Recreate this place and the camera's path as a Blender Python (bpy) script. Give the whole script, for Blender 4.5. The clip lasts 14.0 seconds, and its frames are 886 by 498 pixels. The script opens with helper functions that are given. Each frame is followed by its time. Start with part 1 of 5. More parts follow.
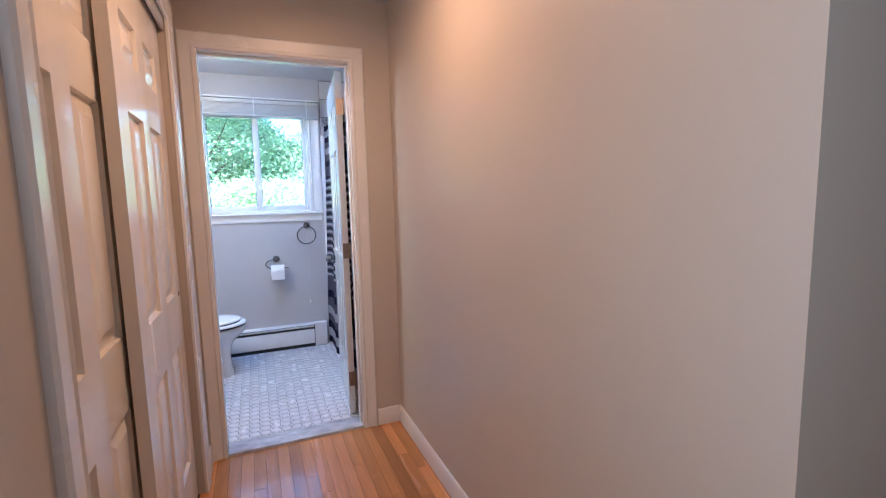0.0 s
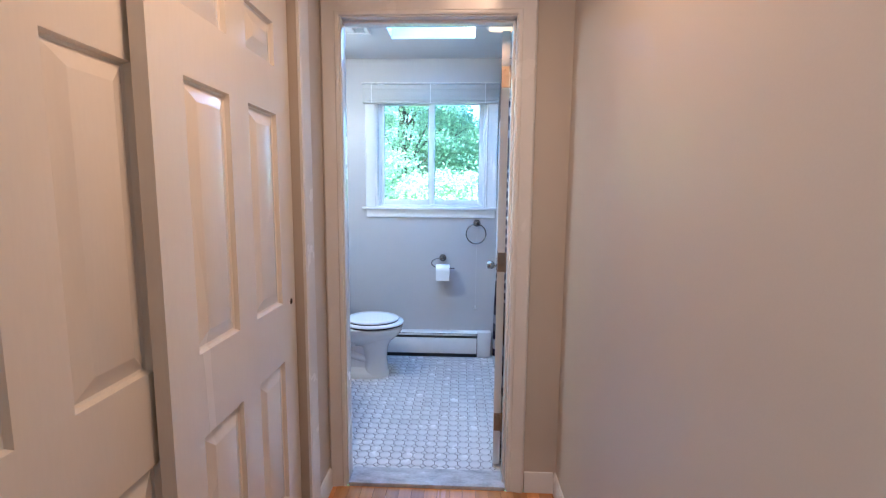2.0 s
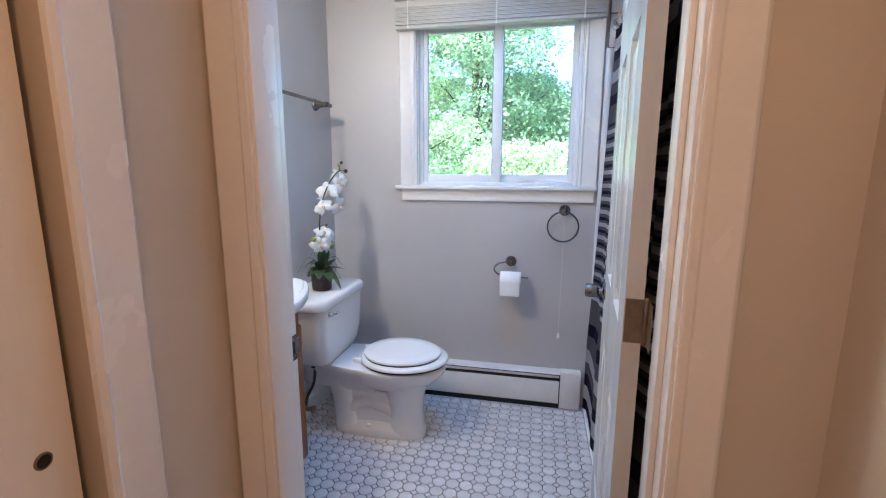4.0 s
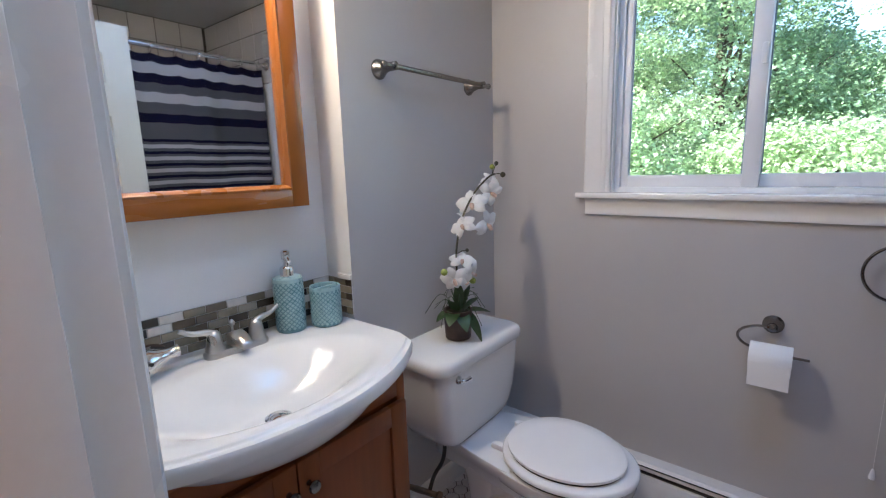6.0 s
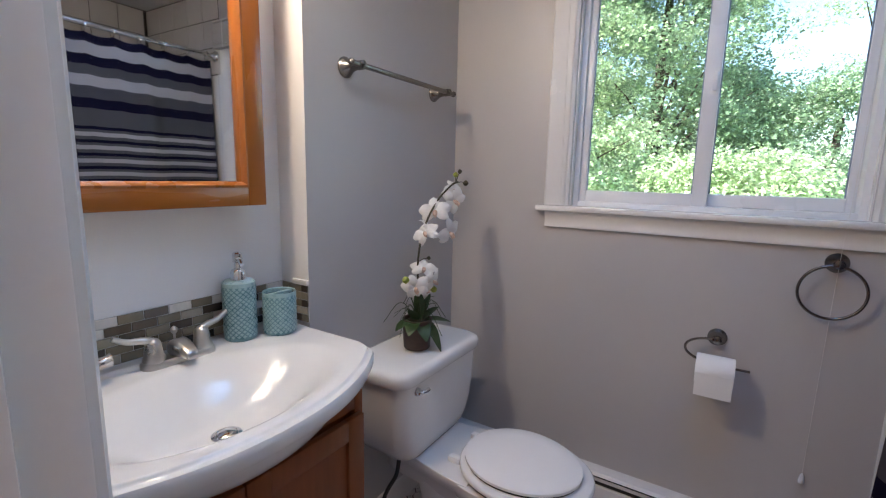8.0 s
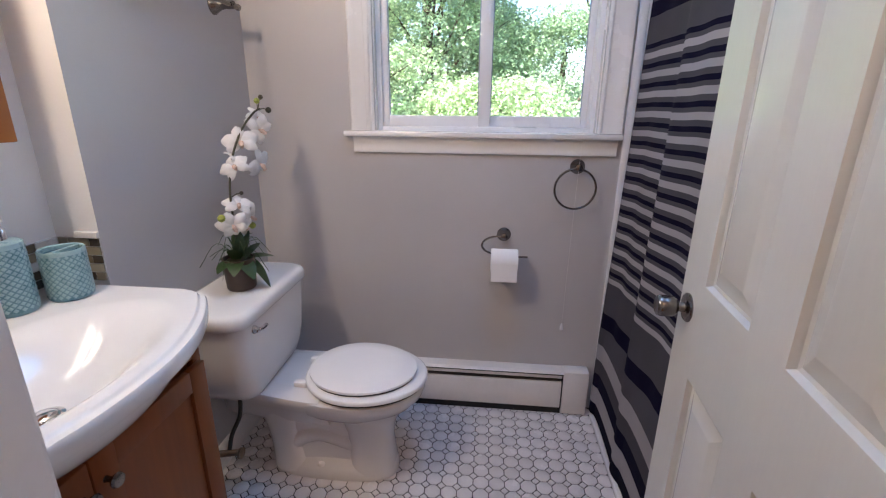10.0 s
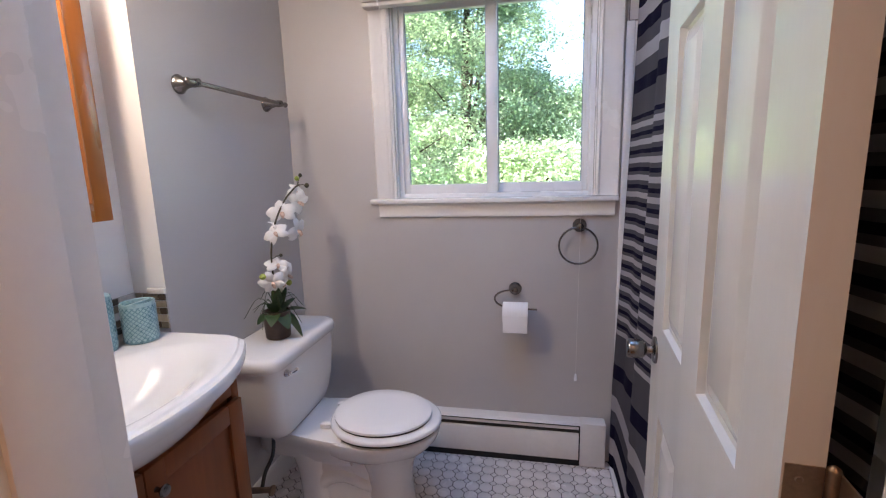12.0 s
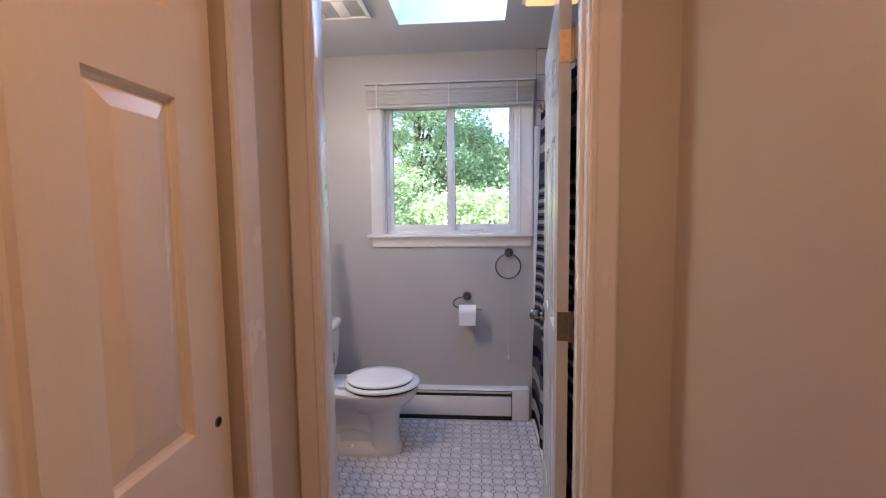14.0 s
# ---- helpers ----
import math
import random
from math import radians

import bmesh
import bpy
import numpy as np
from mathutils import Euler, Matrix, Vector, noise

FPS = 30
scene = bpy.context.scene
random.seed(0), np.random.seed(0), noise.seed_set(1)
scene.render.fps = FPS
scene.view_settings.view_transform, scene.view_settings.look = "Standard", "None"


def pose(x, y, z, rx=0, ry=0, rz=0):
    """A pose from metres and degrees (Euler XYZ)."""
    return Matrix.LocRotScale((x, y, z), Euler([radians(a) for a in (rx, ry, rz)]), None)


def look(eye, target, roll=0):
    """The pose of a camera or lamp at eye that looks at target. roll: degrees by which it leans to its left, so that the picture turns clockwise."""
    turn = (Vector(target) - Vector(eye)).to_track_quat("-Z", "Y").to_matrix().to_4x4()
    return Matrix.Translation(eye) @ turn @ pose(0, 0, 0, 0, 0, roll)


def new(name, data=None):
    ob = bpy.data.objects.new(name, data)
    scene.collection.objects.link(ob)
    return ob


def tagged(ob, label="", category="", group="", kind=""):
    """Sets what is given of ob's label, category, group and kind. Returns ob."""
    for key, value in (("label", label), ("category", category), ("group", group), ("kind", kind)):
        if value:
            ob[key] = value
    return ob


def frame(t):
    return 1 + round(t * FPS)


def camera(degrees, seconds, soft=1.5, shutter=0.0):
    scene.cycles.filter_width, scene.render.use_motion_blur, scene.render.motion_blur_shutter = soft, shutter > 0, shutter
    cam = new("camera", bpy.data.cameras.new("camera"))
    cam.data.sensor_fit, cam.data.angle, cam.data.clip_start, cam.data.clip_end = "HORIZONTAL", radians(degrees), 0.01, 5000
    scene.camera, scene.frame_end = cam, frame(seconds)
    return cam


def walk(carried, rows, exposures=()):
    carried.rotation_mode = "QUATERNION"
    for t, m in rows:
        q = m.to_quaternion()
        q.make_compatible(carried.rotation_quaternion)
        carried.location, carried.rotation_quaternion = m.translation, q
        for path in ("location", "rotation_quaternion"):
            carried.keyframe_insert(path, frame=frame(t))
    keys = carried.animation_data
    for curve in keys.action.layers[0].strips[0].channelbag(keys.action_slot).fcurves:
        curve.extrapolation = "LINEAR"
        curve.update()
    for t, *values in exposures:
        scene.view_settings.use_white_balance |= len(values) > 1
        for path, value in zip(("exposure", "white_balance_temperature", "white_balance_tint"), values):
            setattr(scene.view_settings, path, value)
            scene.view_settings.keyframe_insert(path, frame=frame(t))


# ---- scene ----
cam = camera(89.2, 14.0, 1.2)
PATH = [
    (0, (0.333, 0.021, 1.318), (1.096, 1.856, 1.092), -1.3),
    (0.5, (0.472, 0.08, 1.351), (0.858, 2.027, 1.105), -0.1),
    (1, (0.547, 0.154, 1.334), (0.634, 2.136, 1.081), -0.8),
    (1.5, (0.559, 0.343, 1.356), (0.512, 2.326, 1.102), -0.1),
    (2, (0.626, 0.599, 1.336), (0.548, 2.582, 1.09), 0.5),
    (2.2, (0.638, 0.695, 1.332), (0.564, 2.675, 1.085), 0.6),
    (4.3, (0.619, 1.927, 1.305), (0.133, 3.834, 0.945), -0.0),
    (4.5, (0.603, 2.023, 1.293), (0.076, 3.918, 0.931), -0.1),
    (5, (0.549, 2.238, 1.301), (-0.084, 4.088, 0.879), -0.4),
    (5.5, (0.554, 2.41, 1.278), (-0.345, 4.139, 0.829), -0.6),
    (6, (0.533, 2.512, 1.333), (-0.711, 4.037, 0.978), -1.7),
    (6.5, (0.609, 2.562, 1.366), (-0.844, 3.934, 1.275), -1.0),
    (7, (0.571, 2.575, 1.371), (-0.862, 3.969, 1.328), -0.4),
    (7.5, (0.543, 2.564, 1.338), (-0.82, 4.022, 1.208), 0.2),
    (8, (0.469, 2.506, 1.324), (-0.584, 4.177, 1.006), 1.3),
    (8.5, (0.424, 2.468, 1.300), (-0.254, 4.292, 0.82), 1.1),
    (9, (0.386, 2.447, 1.293), (0.115, 4.338, 0.702), 1.3),
    (9.2, (0.386, 2.440, 1.296), (0.187, 4.329, 0.691), 1.3),
    (11.3, (0.492, 2.314, 1.337), (0.267, 4.229, 0.813), -1.0),
    (11.5, (0.513, 2.302, 1.336), (0.241, 4.228, 0.873), -0.9),
    (12, (0.563, 2.235, 1.349), (0.168, 4.163, 1.003), -1.7),
    (12.5, (0.516, 2.071, 1.345), (0.118, 4.014, 1.114), -1.3),
    (13, (0.496, 1.862, 1.361), (0.178, 3.827, 1.168), -0.7),
    (13.5, (0.532, 1.597, 1.356), (0.342, 3.581, 1.184), -0.4),
    (14, (0.561, 1.301, 1.379), (0.402, 3.288, 1.207), -0.7),
]
EXPOSURES = [(0, 2.88, 4850, 6), (2, 2.87, 4500, -2), (4.5, 2.50, 5650, 6), (5.5, 2.30, 5800, 7), (6.5, 1.77, 6150, 9), (7.5, 1.74, 6200, 10), (9, 2.05, 6400, 13), (12.5, 2.13, 6350, 16), (14, 2.11, 6100, 16)]
walk(cam, [(t, look(eye, target, roll)) for t, eye, target, roll in PATH], EXPOSURES)
# ---- world, sun, lamps ----
world = bpy.data.worlds.new("world")
scene.world = world
world.use_nodes = True
_wn = world.node_tree.nodes
_sky = _wn.new("ShaderNodeTexSky")
_sky.sky_type = 'NISHITA'
_sky.sun_disc = False
_sky.sun_elevation = radians(34)
_sky.sun_rotation = radians(220.6)
world.node_tree.links.new(_sky.outputs[0], _wn["Background"].inputs[0])
_wn["Background"].inputs[1].default_value = 0.15


def lamp(name, kind, m, energy, color, size=0.1, size_y=None):
    d = bpy.data.lights.new(name, kind)
    d.energy, d.color = energy, color
    if kind == 'AREA':
        d.shape = 'RECTANGLE'
        d.size, d.size_y = size, size_y or size
    elif kind == 'SUN':
        d.angle = size
    else:
        d.shadow_soft_size = size
    ob = new(name, d)
    ob.matrix_world = m
    return tagged(ob, kind="structure")


lamp("sun", 'SUN', look((-6, -7, 6.2), (0, 0, 0)), 5.0, (1.0, 0.95, 0.86), radians(0.5))
lamp("hall_lamp_light", 'AREA', pose(0.60, 1.50, 2.303), 1.60, (1.0, 0.48, 0.22), 0.20, 0.20)
lamp("vanity_lamp_light", 'AREA', look((-0.485, 2.95, 2.085), (-0.10, 3.90, 1.00)), 1.66, (1.0, 0.77, 0.57), 0.08, 0.16)
# the sky through the skylight
lamp("skylight_light", 'AREA', look((0.4225, 3.3775, 2.91), (0.4225, 3.3775, 0)), 3.6, (0.24, 0.51, 1.0), 0.52, 0.74)
HL_OPEN = 0.03
# daylight from the window of the room behind the hall
lamp("room_window_light", 'AREA', look((HL_OPEN, -0.16, 1.45), (2.0, 0.10, 1.25)), 1.45, (1.0, 0.92, 0.84), 0.56, 1.3)

# ---- materials ----


def _n(nt, kind, **kw):
    node = nt.nodes.new(kind)
    for k, v in kw.items():
        node.inputs[k].default_value = v
    return node


def mat(name, base, rough=0.5, metal=0.0, var=0.06, scale=3.0, fine=60.0, bump=0.04, dist=0.002, stretch=(1, 1, 1), rand=0.0,
        ramp=None, coat=0.0, spec=0.5, emit=0.0, trans=0.0, rvar=0.08):
    """A procedural paint, wood, metal or ceramic: two scales of variation, uneven gloss and fine relief."""
    m = bpy.data.materials.new(name)
    m.use_nodes = True
    nt = m.node_tree
    L = nt.links.new
    bs = nt.nodes["Principled BSDF"]
    bs.inputs["Metallic"].default_value = metal
    bs.inputs["Coat Weight"].default_value = coat
    bs.inputs["Coat Roughness"].default_value = 0.08
    bs.inputs["Specular IOR Level"].default_value = spec
    geo = nt.nodes.new("ShaderNodeNewGeometry")
    mp = nt.nodes.new("ShaderNodeMapping")
    mp.inputs["Scale"].default_value = stretch
    L(geo.outputs["Position"], mp.inputs["Vector"])
    vec = mp.outputs[0]
    info = nt.nodes.new("ShaderNodeObjectInfo")
    if rand:
        off = _n(nt, "ShaderNodeVectorMath")
        off.operation = 'ADD'
        sc = nt.nodes.new("ShaderNodeMath")
        sc.operation = 'MULTIPLY'
        sc.inputs[1].default_value = 37.0
        L(info.outputs["Random"], sc.inputs[0])
        L(vec, off.inputs[0])
        L(sc.outputs[0], off.inputs[1])
        vec = off.outputs[0]
    n1 = nt.nodes.new("ShaderNodeTexNoise")
    n1.inputs["Scale"].default_value = scale
    n1.inputs["Detail"].default_value = 4
    L(vec, n1.inputs["Vector"])
    n2 = nt.nodes.new("ShaderNodeTexNoise")
    n2.inputs["Scale"].default_value = fine
    n2.inputs["Detail"].default_value = 3
    L(vec, n2.inputs["Vector"])
    add = nt.nodes.new("ShaderNodeMath")
    add.operation = 'MULTIPLY_ADD'
    L(n2.outputs[0], add.inputs[0])
    add.inputs[1].default_value = 0.45
    L(n1.outputs[0], add.inputs[2])
    mr = nt.nodes.new("ShaderNodeMapRange")
    L(add.outputs[0], mr.inputs[0])
    mr.inputs[1].default_value, mr.inputs[2].default_value = 0.45, 1.0
    mr.inputs[3].default_value, mr.inputs[4].default_value = 1 - var, 1 + var
    val = mr.outputs[0]
    if rand and not ramp:
        rr = nt.nodes.new("ShaderNodeMapRange")
        L(info.outputs["Random"], rr.inputs[0])
        rr.inputs[3].default_value, rr.inputs[4].default_value = 1 - rand, 1 + rand
        mu = nt.nodes.new("ShaderNodeMath")
        mu.operation = 'MULTIPLY'
        L(val, mu.inputs[0])
        L(rr.outputs[0], mu.inputs[1])
        val = mu.outputs[0]
    mix = nt.nodes.new("ShaderNodeVectorMath")
    mix.operation = 'SCALE'
    if ramp:
        cr = nt.nodes.new("ShaderNodeValToRGB")
        cr.color_ramp.interpolation = 'CONSTANT'
        el = cr.color_ramp.elements
        while len(el) < len(ramp):
            el.new(0.5)
        for i, c in enumerate(ramp):
            el[i].position = i / len(ramp)
            el[i].color = (*c, 1)
        L(info.outputs["Random"], cr.inputs[0])
        L(cr.outputs[0], mix.inputs[0])
    else:
        mix.inputs[0].default_value = base
    L(val, mix.inputs["Scale"])
    L(mix.outputs[0], bs.inputs["Base Color"])
    r2 = nt.nodes.new("ShaderNodeMapRange")
    L(n1.outputs[0], r2.inputs[0])
    r2.inputs[1].default_value, r2.inputs[2].default_value = 0.3, 0.7
    r2.inputs[3].default_value, r2.inputs[4].default_value = max(0.02, rough - rvar), min(1, rough + rvar)
    L(r2.outputs[0], bs.inputs["Roughness"])
    if bump:
        bp = nt.nodes.new("ShaderNodeBump")
        bp.inputs["Strength"].default_value = bump
        bp.inputs["Distance"].default_value = dist
        L(n2.outputs[0], bp.inputs["Height"])
        L(bp.outputs[0], bs.inputs["Normal"])
    if emit:
        bs.inputs["Emission Color"].default_value = (*base, 1)
        bs.inputs["Emission Strength"].default_value = emit
    if trans:
        tr = nt.nodes.new("ShaderNodeBsdfTranslucent")
        L(mix.outputs[0], tr.inputs[0])
        ms = nt.nodes.new("ShaderNodeMixShader")
        ms.inputs[0].default_value = trans
        L(bs.outputs[0], ms.inputs[1])
        L(tr.outputs[0], ms.inputs[2])
        L(ms.outputs[0], nt.nodes["Material Output"].inputs[0])
    return m


def glass_mat(name, tint):
    m = bpy.data.materials.new(name)
    m.use_nodes = True
    nt = m.node_tree
    nt.nodes.remove(nt.nodes["Principled BSDF"])
    t = nt.nodes.new("ShaderNodeBsdfTransparent")
    t.inputs[0].default_value = (*tint, 1)
    g = nt.nodes.new("ShaderNodeBsdfGlossy")
    g.inputs["Roughness"].default_value = 0.01
    f = nt.nodes.new("ShaderNodeFresnel")
    f.inputs[0].default_value = 1.33
    ms = nt.nodes.new("ShaderNodeMixShader")
    nt.links.new(f.outputs[0], ms.inputs[0])
    nt.links.new(t.outputs[0], ms.inputs[1])
    nt.links.new(g.outputs[0], ms.inputs[2])
    nt.links.new(ms.outputs[0], nt.nodes["Material Output"].inputs[0])
    return m


M_HALL = mat("hall_wall_paint", (0.56, 0.505, 0.435), 0.38, var=0.03, scale=1.5, fine=240, bump=0.06, dist=0.001)
M_BATH = mat("bath_wall_paint", (0.505, 0.49, 0.488), 0.42, var=0.035, scale=2.0, fine=260, bump=0.06, dist=0.001)
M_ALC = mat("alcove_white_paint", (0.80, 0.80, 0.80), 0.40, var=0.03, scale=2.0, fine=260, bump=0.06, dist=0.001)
M_CEIL = mat("ceiling_paint", (0.66, 0.66, 0.67), 0.75, var=0.03, scale=2.0, fine=200, bump=0.06, dist=0.001)
M_TRIM = mat("white_gloss_trim", (0.80, 0.79, 0.77), 0.22, var=0.03, scale=4, fine=90, bump=0.03, dist=0.001)
M_DOOR = mat("white_door_paint", (0.63, 0.635, 0.62), 0.21, var=0.03, scale=3, fine=160, bump=0.08, dist=0.0008, stretch=(1, 1, 0.12))
M_CLOSET = mat("cream_closet_door_paint", (0.81, 0.77, 0.70), 0.20, var=0.03, scale=3, fine=160, bump=0.08, dist=0.0008, stretch=(1, 1, 0.12))
M_VINYL = mat("white_vinyl", (0.82, 0.83, 0.85), 0.3, var=0.02)
M_BLIND = mat("blind_slat_cream", (0.54, 0.52, 0.49), 0.4, var=0.03)
M_CERAMIC = mat("white_ceramic", (0.77, 0.775, 0.775), 0.12, var=0.015, scale=5, bump=0.01, coat=0.12, rvar=0.03)
M_SEAT = mat("white_seat_plastic", (0.86, 0.86, 0.86), 0.16, var=0.012, bump=0.01)
M_TILE = mat("white_floor_tile", (0.68, 0.655, 0.65), 0.22, var=0.05, scale=14, fine=120, bump=0.03, rand=0.06)
M_GROUT = mat("grey_grout", (0.05, 0.046, 0.045), 0.9, var=0.2, scale=9, fine=300, bump=0.3)
M_WTILE = mat("pale_wall_tile", (0.62, 0.60, 0.60), 0.15, var=0.03, rand=0.04, bump=0.02)
M_SURR = mat("white_tub_surround", (0.80, 0.80, 0.80), 0.18, var=0.02)
M_MOSAIC = mat("glass_mosaic", (0.4, 0.38, 0.33), 0.12, var=0.08, scale=40, ramp=[(0.22, 0.19, 0.135), (0.30, 0.27, 0.20), (0.075, 0.06, 0.045), (0.38, 0.35, 0.28), (0.25, 0.22, 0.16), (0.68, 0.66, 0.62), (0.045, 0.04, 0.035), (0.33, 0.29, 0.22), (0.13, 0.105, 0.075)], rand=0.1)
M_OAK = mat("oak_plank", (0.56, 0.245, 0.072), 0.22, var=0.26, scale=9, fine=70, bump=0.04, stretch=(1, 0.07, 1), rand=0.24, coat=0.5)
M_VAN = mat("brown_cabinet_wood", (0.235, 0.070, 0.019), 0.42, spec=0.3, var=0.20, scale=10, fine=60, bump=0.05, stretch=(1, 1, 0.10), coat=0.15)
M_MIRW = mat("honey_maple_frame", (0.36, 0.116, 0.018), 0.3, var=0.14, scale=9, fine=60, bump=0.04, stretch=(1, 1, 0.12), coat=0.25)
M_MIRWH = mat("honey_maple_rail", (0.36, 0.116, 0.018), 0.3, var=0.14, scale=9, fine=60, bump=0.04, stretch=(1, 0.12, 1), coat=0.25)
M_NICKEL = mat("brushed_nickel", (0.215, 0.20, 0.19), 0.23, metal=1.0, var=0.04, scale=20, fine=300, bump=0.0, rvar=0.03)
M_FAUCET = mat("satin_nickel_faucet", (0.58, 0.56, 0.53), 0.30, metal=1.0, var=0.04, scale=20, fine=300, bump=0.0, rvar=0.03)
M_CHROME = mat("polished_chrome", (0.75, 0.75, 0.76), 0.07, metal=1.0, var=0.03, bump=0.0)
M_BRONZE = mat("worn_hinge_metal", (0.28, 0.21, 0.15), 0.42, metal=0.9, var=0.25, scale=40, fine=200, bump=0.1)
M_DARK = mat("dark_gap", (0.012, 0.012, 0.012), 0.8, var=0.2)
M_BLACK = mat("black_rubber_hose", (0.03, 0.03, 0.03), 0.5, var=0.2)
M_HEAT = mat("heater_enamel", (0.74, 0.72, 0.70), 0.35, var=0.05, scale=6)
M_FIN = mat("heater_inner_steel", (0.05, 0.05, 0.05), 0.6, var=0.2)
M_NAVY = mat("curtain_navy", (0.008, 0.007, 0.022), 0.9, spec=0.06, var=0.15, fine=500, bump=0.25, trans=0.05)
M_GREY = mat("curtain_grey", (0.080, 0.077, 0.090), 0.9, spec=0.06, var=0.10, fine=500, bump=0.25, trans=0.12)
M_LIGHT = mat("curtain_pale", (0.36, 0.345, 0.37), 0.9, spec=0.1, var=0.08, fine=500, bump=0.25, trans=0.15)
M_TEAL = mat("teal_glaze", (0.13, 0.26, 0.30), 0.3, var=0.10, scale=60, fine=240, bump=0.1)
M_TEAL2 = mat("pale_teal_relief", (0.30, 0.46, 0.49), 0.3, var=0.08, scale=60, fine=240, bump=0.1)
M_PETAL = mat("orchid_petal", (0.86, 0.85, 0.83), 0.55, var=0.04, scale=50, trans=0.25)
M_LIP = mat("orchid_lip", (0.62, 0.45, 0.36), 0.5, var=0.2, scale=80)
M_LEAF = mat("orchid_leaf", (0.035, 0.07, 0.02), 0.4, var=0.3, scale=40, trans=0.1)
M_BUD = mat("orchid_bud", (0.30, 0.36, 0.06), 0.5, var=0.3, scale=60)
M_STEM = mat("orchid_stem", (0.05, 0.045, 0.02), 0.5, var=0.2, scale=60)
M_POT = mat("brown_pot", (0.062, 0.036, 0.028), 0.5, var=0.2, scale=30)
M_MOSS = mat("pot_moss", (0.03, 0.03, 0.015), 0.95, var=0.4, scale=60, bump=0.6)
M_PAPER = mat("toilet_paper", (0.86, 0.86, 0.86), 0.95, var=0.03, fine=300, bump=0.3)
M_SILVER = mat("silver_glaze", (0.72, 0.70, 0.68), 0.12, metal=0.9, var=0.05)
M_CORD = mat("brown_cord", (0.06, 0.035, 0.02), 0.8, var=0.2)
M_WCORD = mat("white_cord", (0.75, 0.74, 0.72), 0.7, var=0.05)
M_BRASS = mat("pale_brass_hinge", (0.42, 0.31, 0.21), 0.42, metal=0.9, var=0.15, scale=30)
M_MARBLE = mat("grey_marble", (0.52, 0.52, 0.54), 0.2, var=0.32, scale=12, fine=60, bump=0.02, stretch=(1, 2.2, 1))
M_GLASS = glass_mat("window_glass", (0.95, 0.98, 0.97))
M_SKYGL = glass_mat("tinted_skylight_glass", (0.20, 0.235, 0.275))
M_MIRROR = mat("mirror_silver", (0.86, 0.88, 0.87), 0.015, metal=1.0, var=0.0, bump=0.0, rvar=0.0)
M_GLOWW = mat("warm_diffuser", (1.0, 0.50, 0.20), 0.4, emit=0.30)
M_GLOWV = mat("vanity_bulb_glass", (1.0, 0.90, 0.72), 0.4, emit=9.0)
M_GLOWH = mat("hall_dome_glass", (1.0, 0.55, 0.28), 0.4, emit=0.25)
M_VENTD = mat("vent_dark", (0.02, 0.02, 0.022), 0.7, var=0.1)
M_BARK = mat("tree_bark", (0.10, 0.075, 0.055), 0.9, var=0.4, scale=6, fine=40, bump=0.6, dist=0.02)
M_GRASS = mat("far_grass", (0.07, 0.10, 0.03), 0.9, var=0.4, scale=1.0, fine=12, bump=0.3)

# ---- mesh helpers ----


def thing(name, loc, label, category, group="", kind=""):
    ob = new(name)
    ob.empty_display_size = 0.05
    ob.location = loc
    return tagged(ob, label, category, group, kind)


def mesh_of(bm, name, material, smooth=None):
    bmesh.ops.recalc_face_normals(bm, faces=bm.faces)
    me = bpy.data.meshes.new(name)
    bm.to_mesh(me)
    bm.free()
    for m in material if isinstance(material, (list, tuple)) else [material]:
        me.materials.append(m)
    if smooth is not None:
        me.polygons.foreach_set("use_smooth", [True] * len(me.polygons))
        me.set_sharp_from_angle(angle=radians(smooth))
    return me


def part(name, bm, material, parent, label="", smooth=40, local=False):
    """One mesh under a thing or a part; its vertices are in the world unless local."""
    me = mesh_of(bm, name, material, smooth)
    ob = new(name, me)
    ob.parent = parent
    if not local:
        p, o = parent, Vector((0, 0, 0))
        while p:
            o += p.location
            p = p.parent
        me.transform(Matrix.Translation(-o))
    return tagged(ob, label)


def solid(name, bm, material, label, category, kind="", group="", smooth=40):
    """A thing of one mesh."""
    me = mesh_of(bm, name, material, smooth)
    co = [v.co for v in me.vertices]
    c = Vector((sum(v.x for v in co) / len(co), sum(v.y for v in co) / len(co), min(v.z for v in co)))
    me.transform(Matrix.Translation(-c))
    ob = new(name, me)
    ob.location = c
    return tagged(ob, label, category, group, kind)


def box(bm, x0, x1, y0, y1, z0, z1, bevel=0.0, seg=2):
    vs = [bm.verts.new((x, y, z)) for x in (x0, x1) for y in (y0, y1) for z in (z0, z1)]
    fs = [bm.faces.new([vs[i] for i in q]) for q in ((0, 1, 3, 2), (4, 6, 7, 5), (0, 4, 5, 1), (2, 3, 7, 6), (0, 2, 6, 4), (1, 5, 7, 3))]
    if bevel:
        es = list({e for f in fs for e in f.edges})
        bmesh.ops.bevel(bm, geom=es, offset=bevel, segments=seg, profile=0.5, affect='EDGES')
    return bm


def boxes(*rows, bevel=0.0):
    bm = bmesh.new()
    for r in rows:
        box(bm, *r, bevel=bevel)
    return bm


def rings(bm, loops, close=True, caps=True):
    """Skin a row of vertex loops of equal count."""
    vv = [[bm.verts.new(p) for p in lp] for lp in loops]
    n = len(vv[0])
    for a, b in zip(vv, vv[1:]):
        for i in range(n if close else n - 1):
            j = (i + 1) % n
            bm.faces.new((a[i], a[j], b[j], b[i]))
    if caps:
        bm.faces.new(vv[0][::-1])
        bm.faces.new(vv[-1])
    return bm


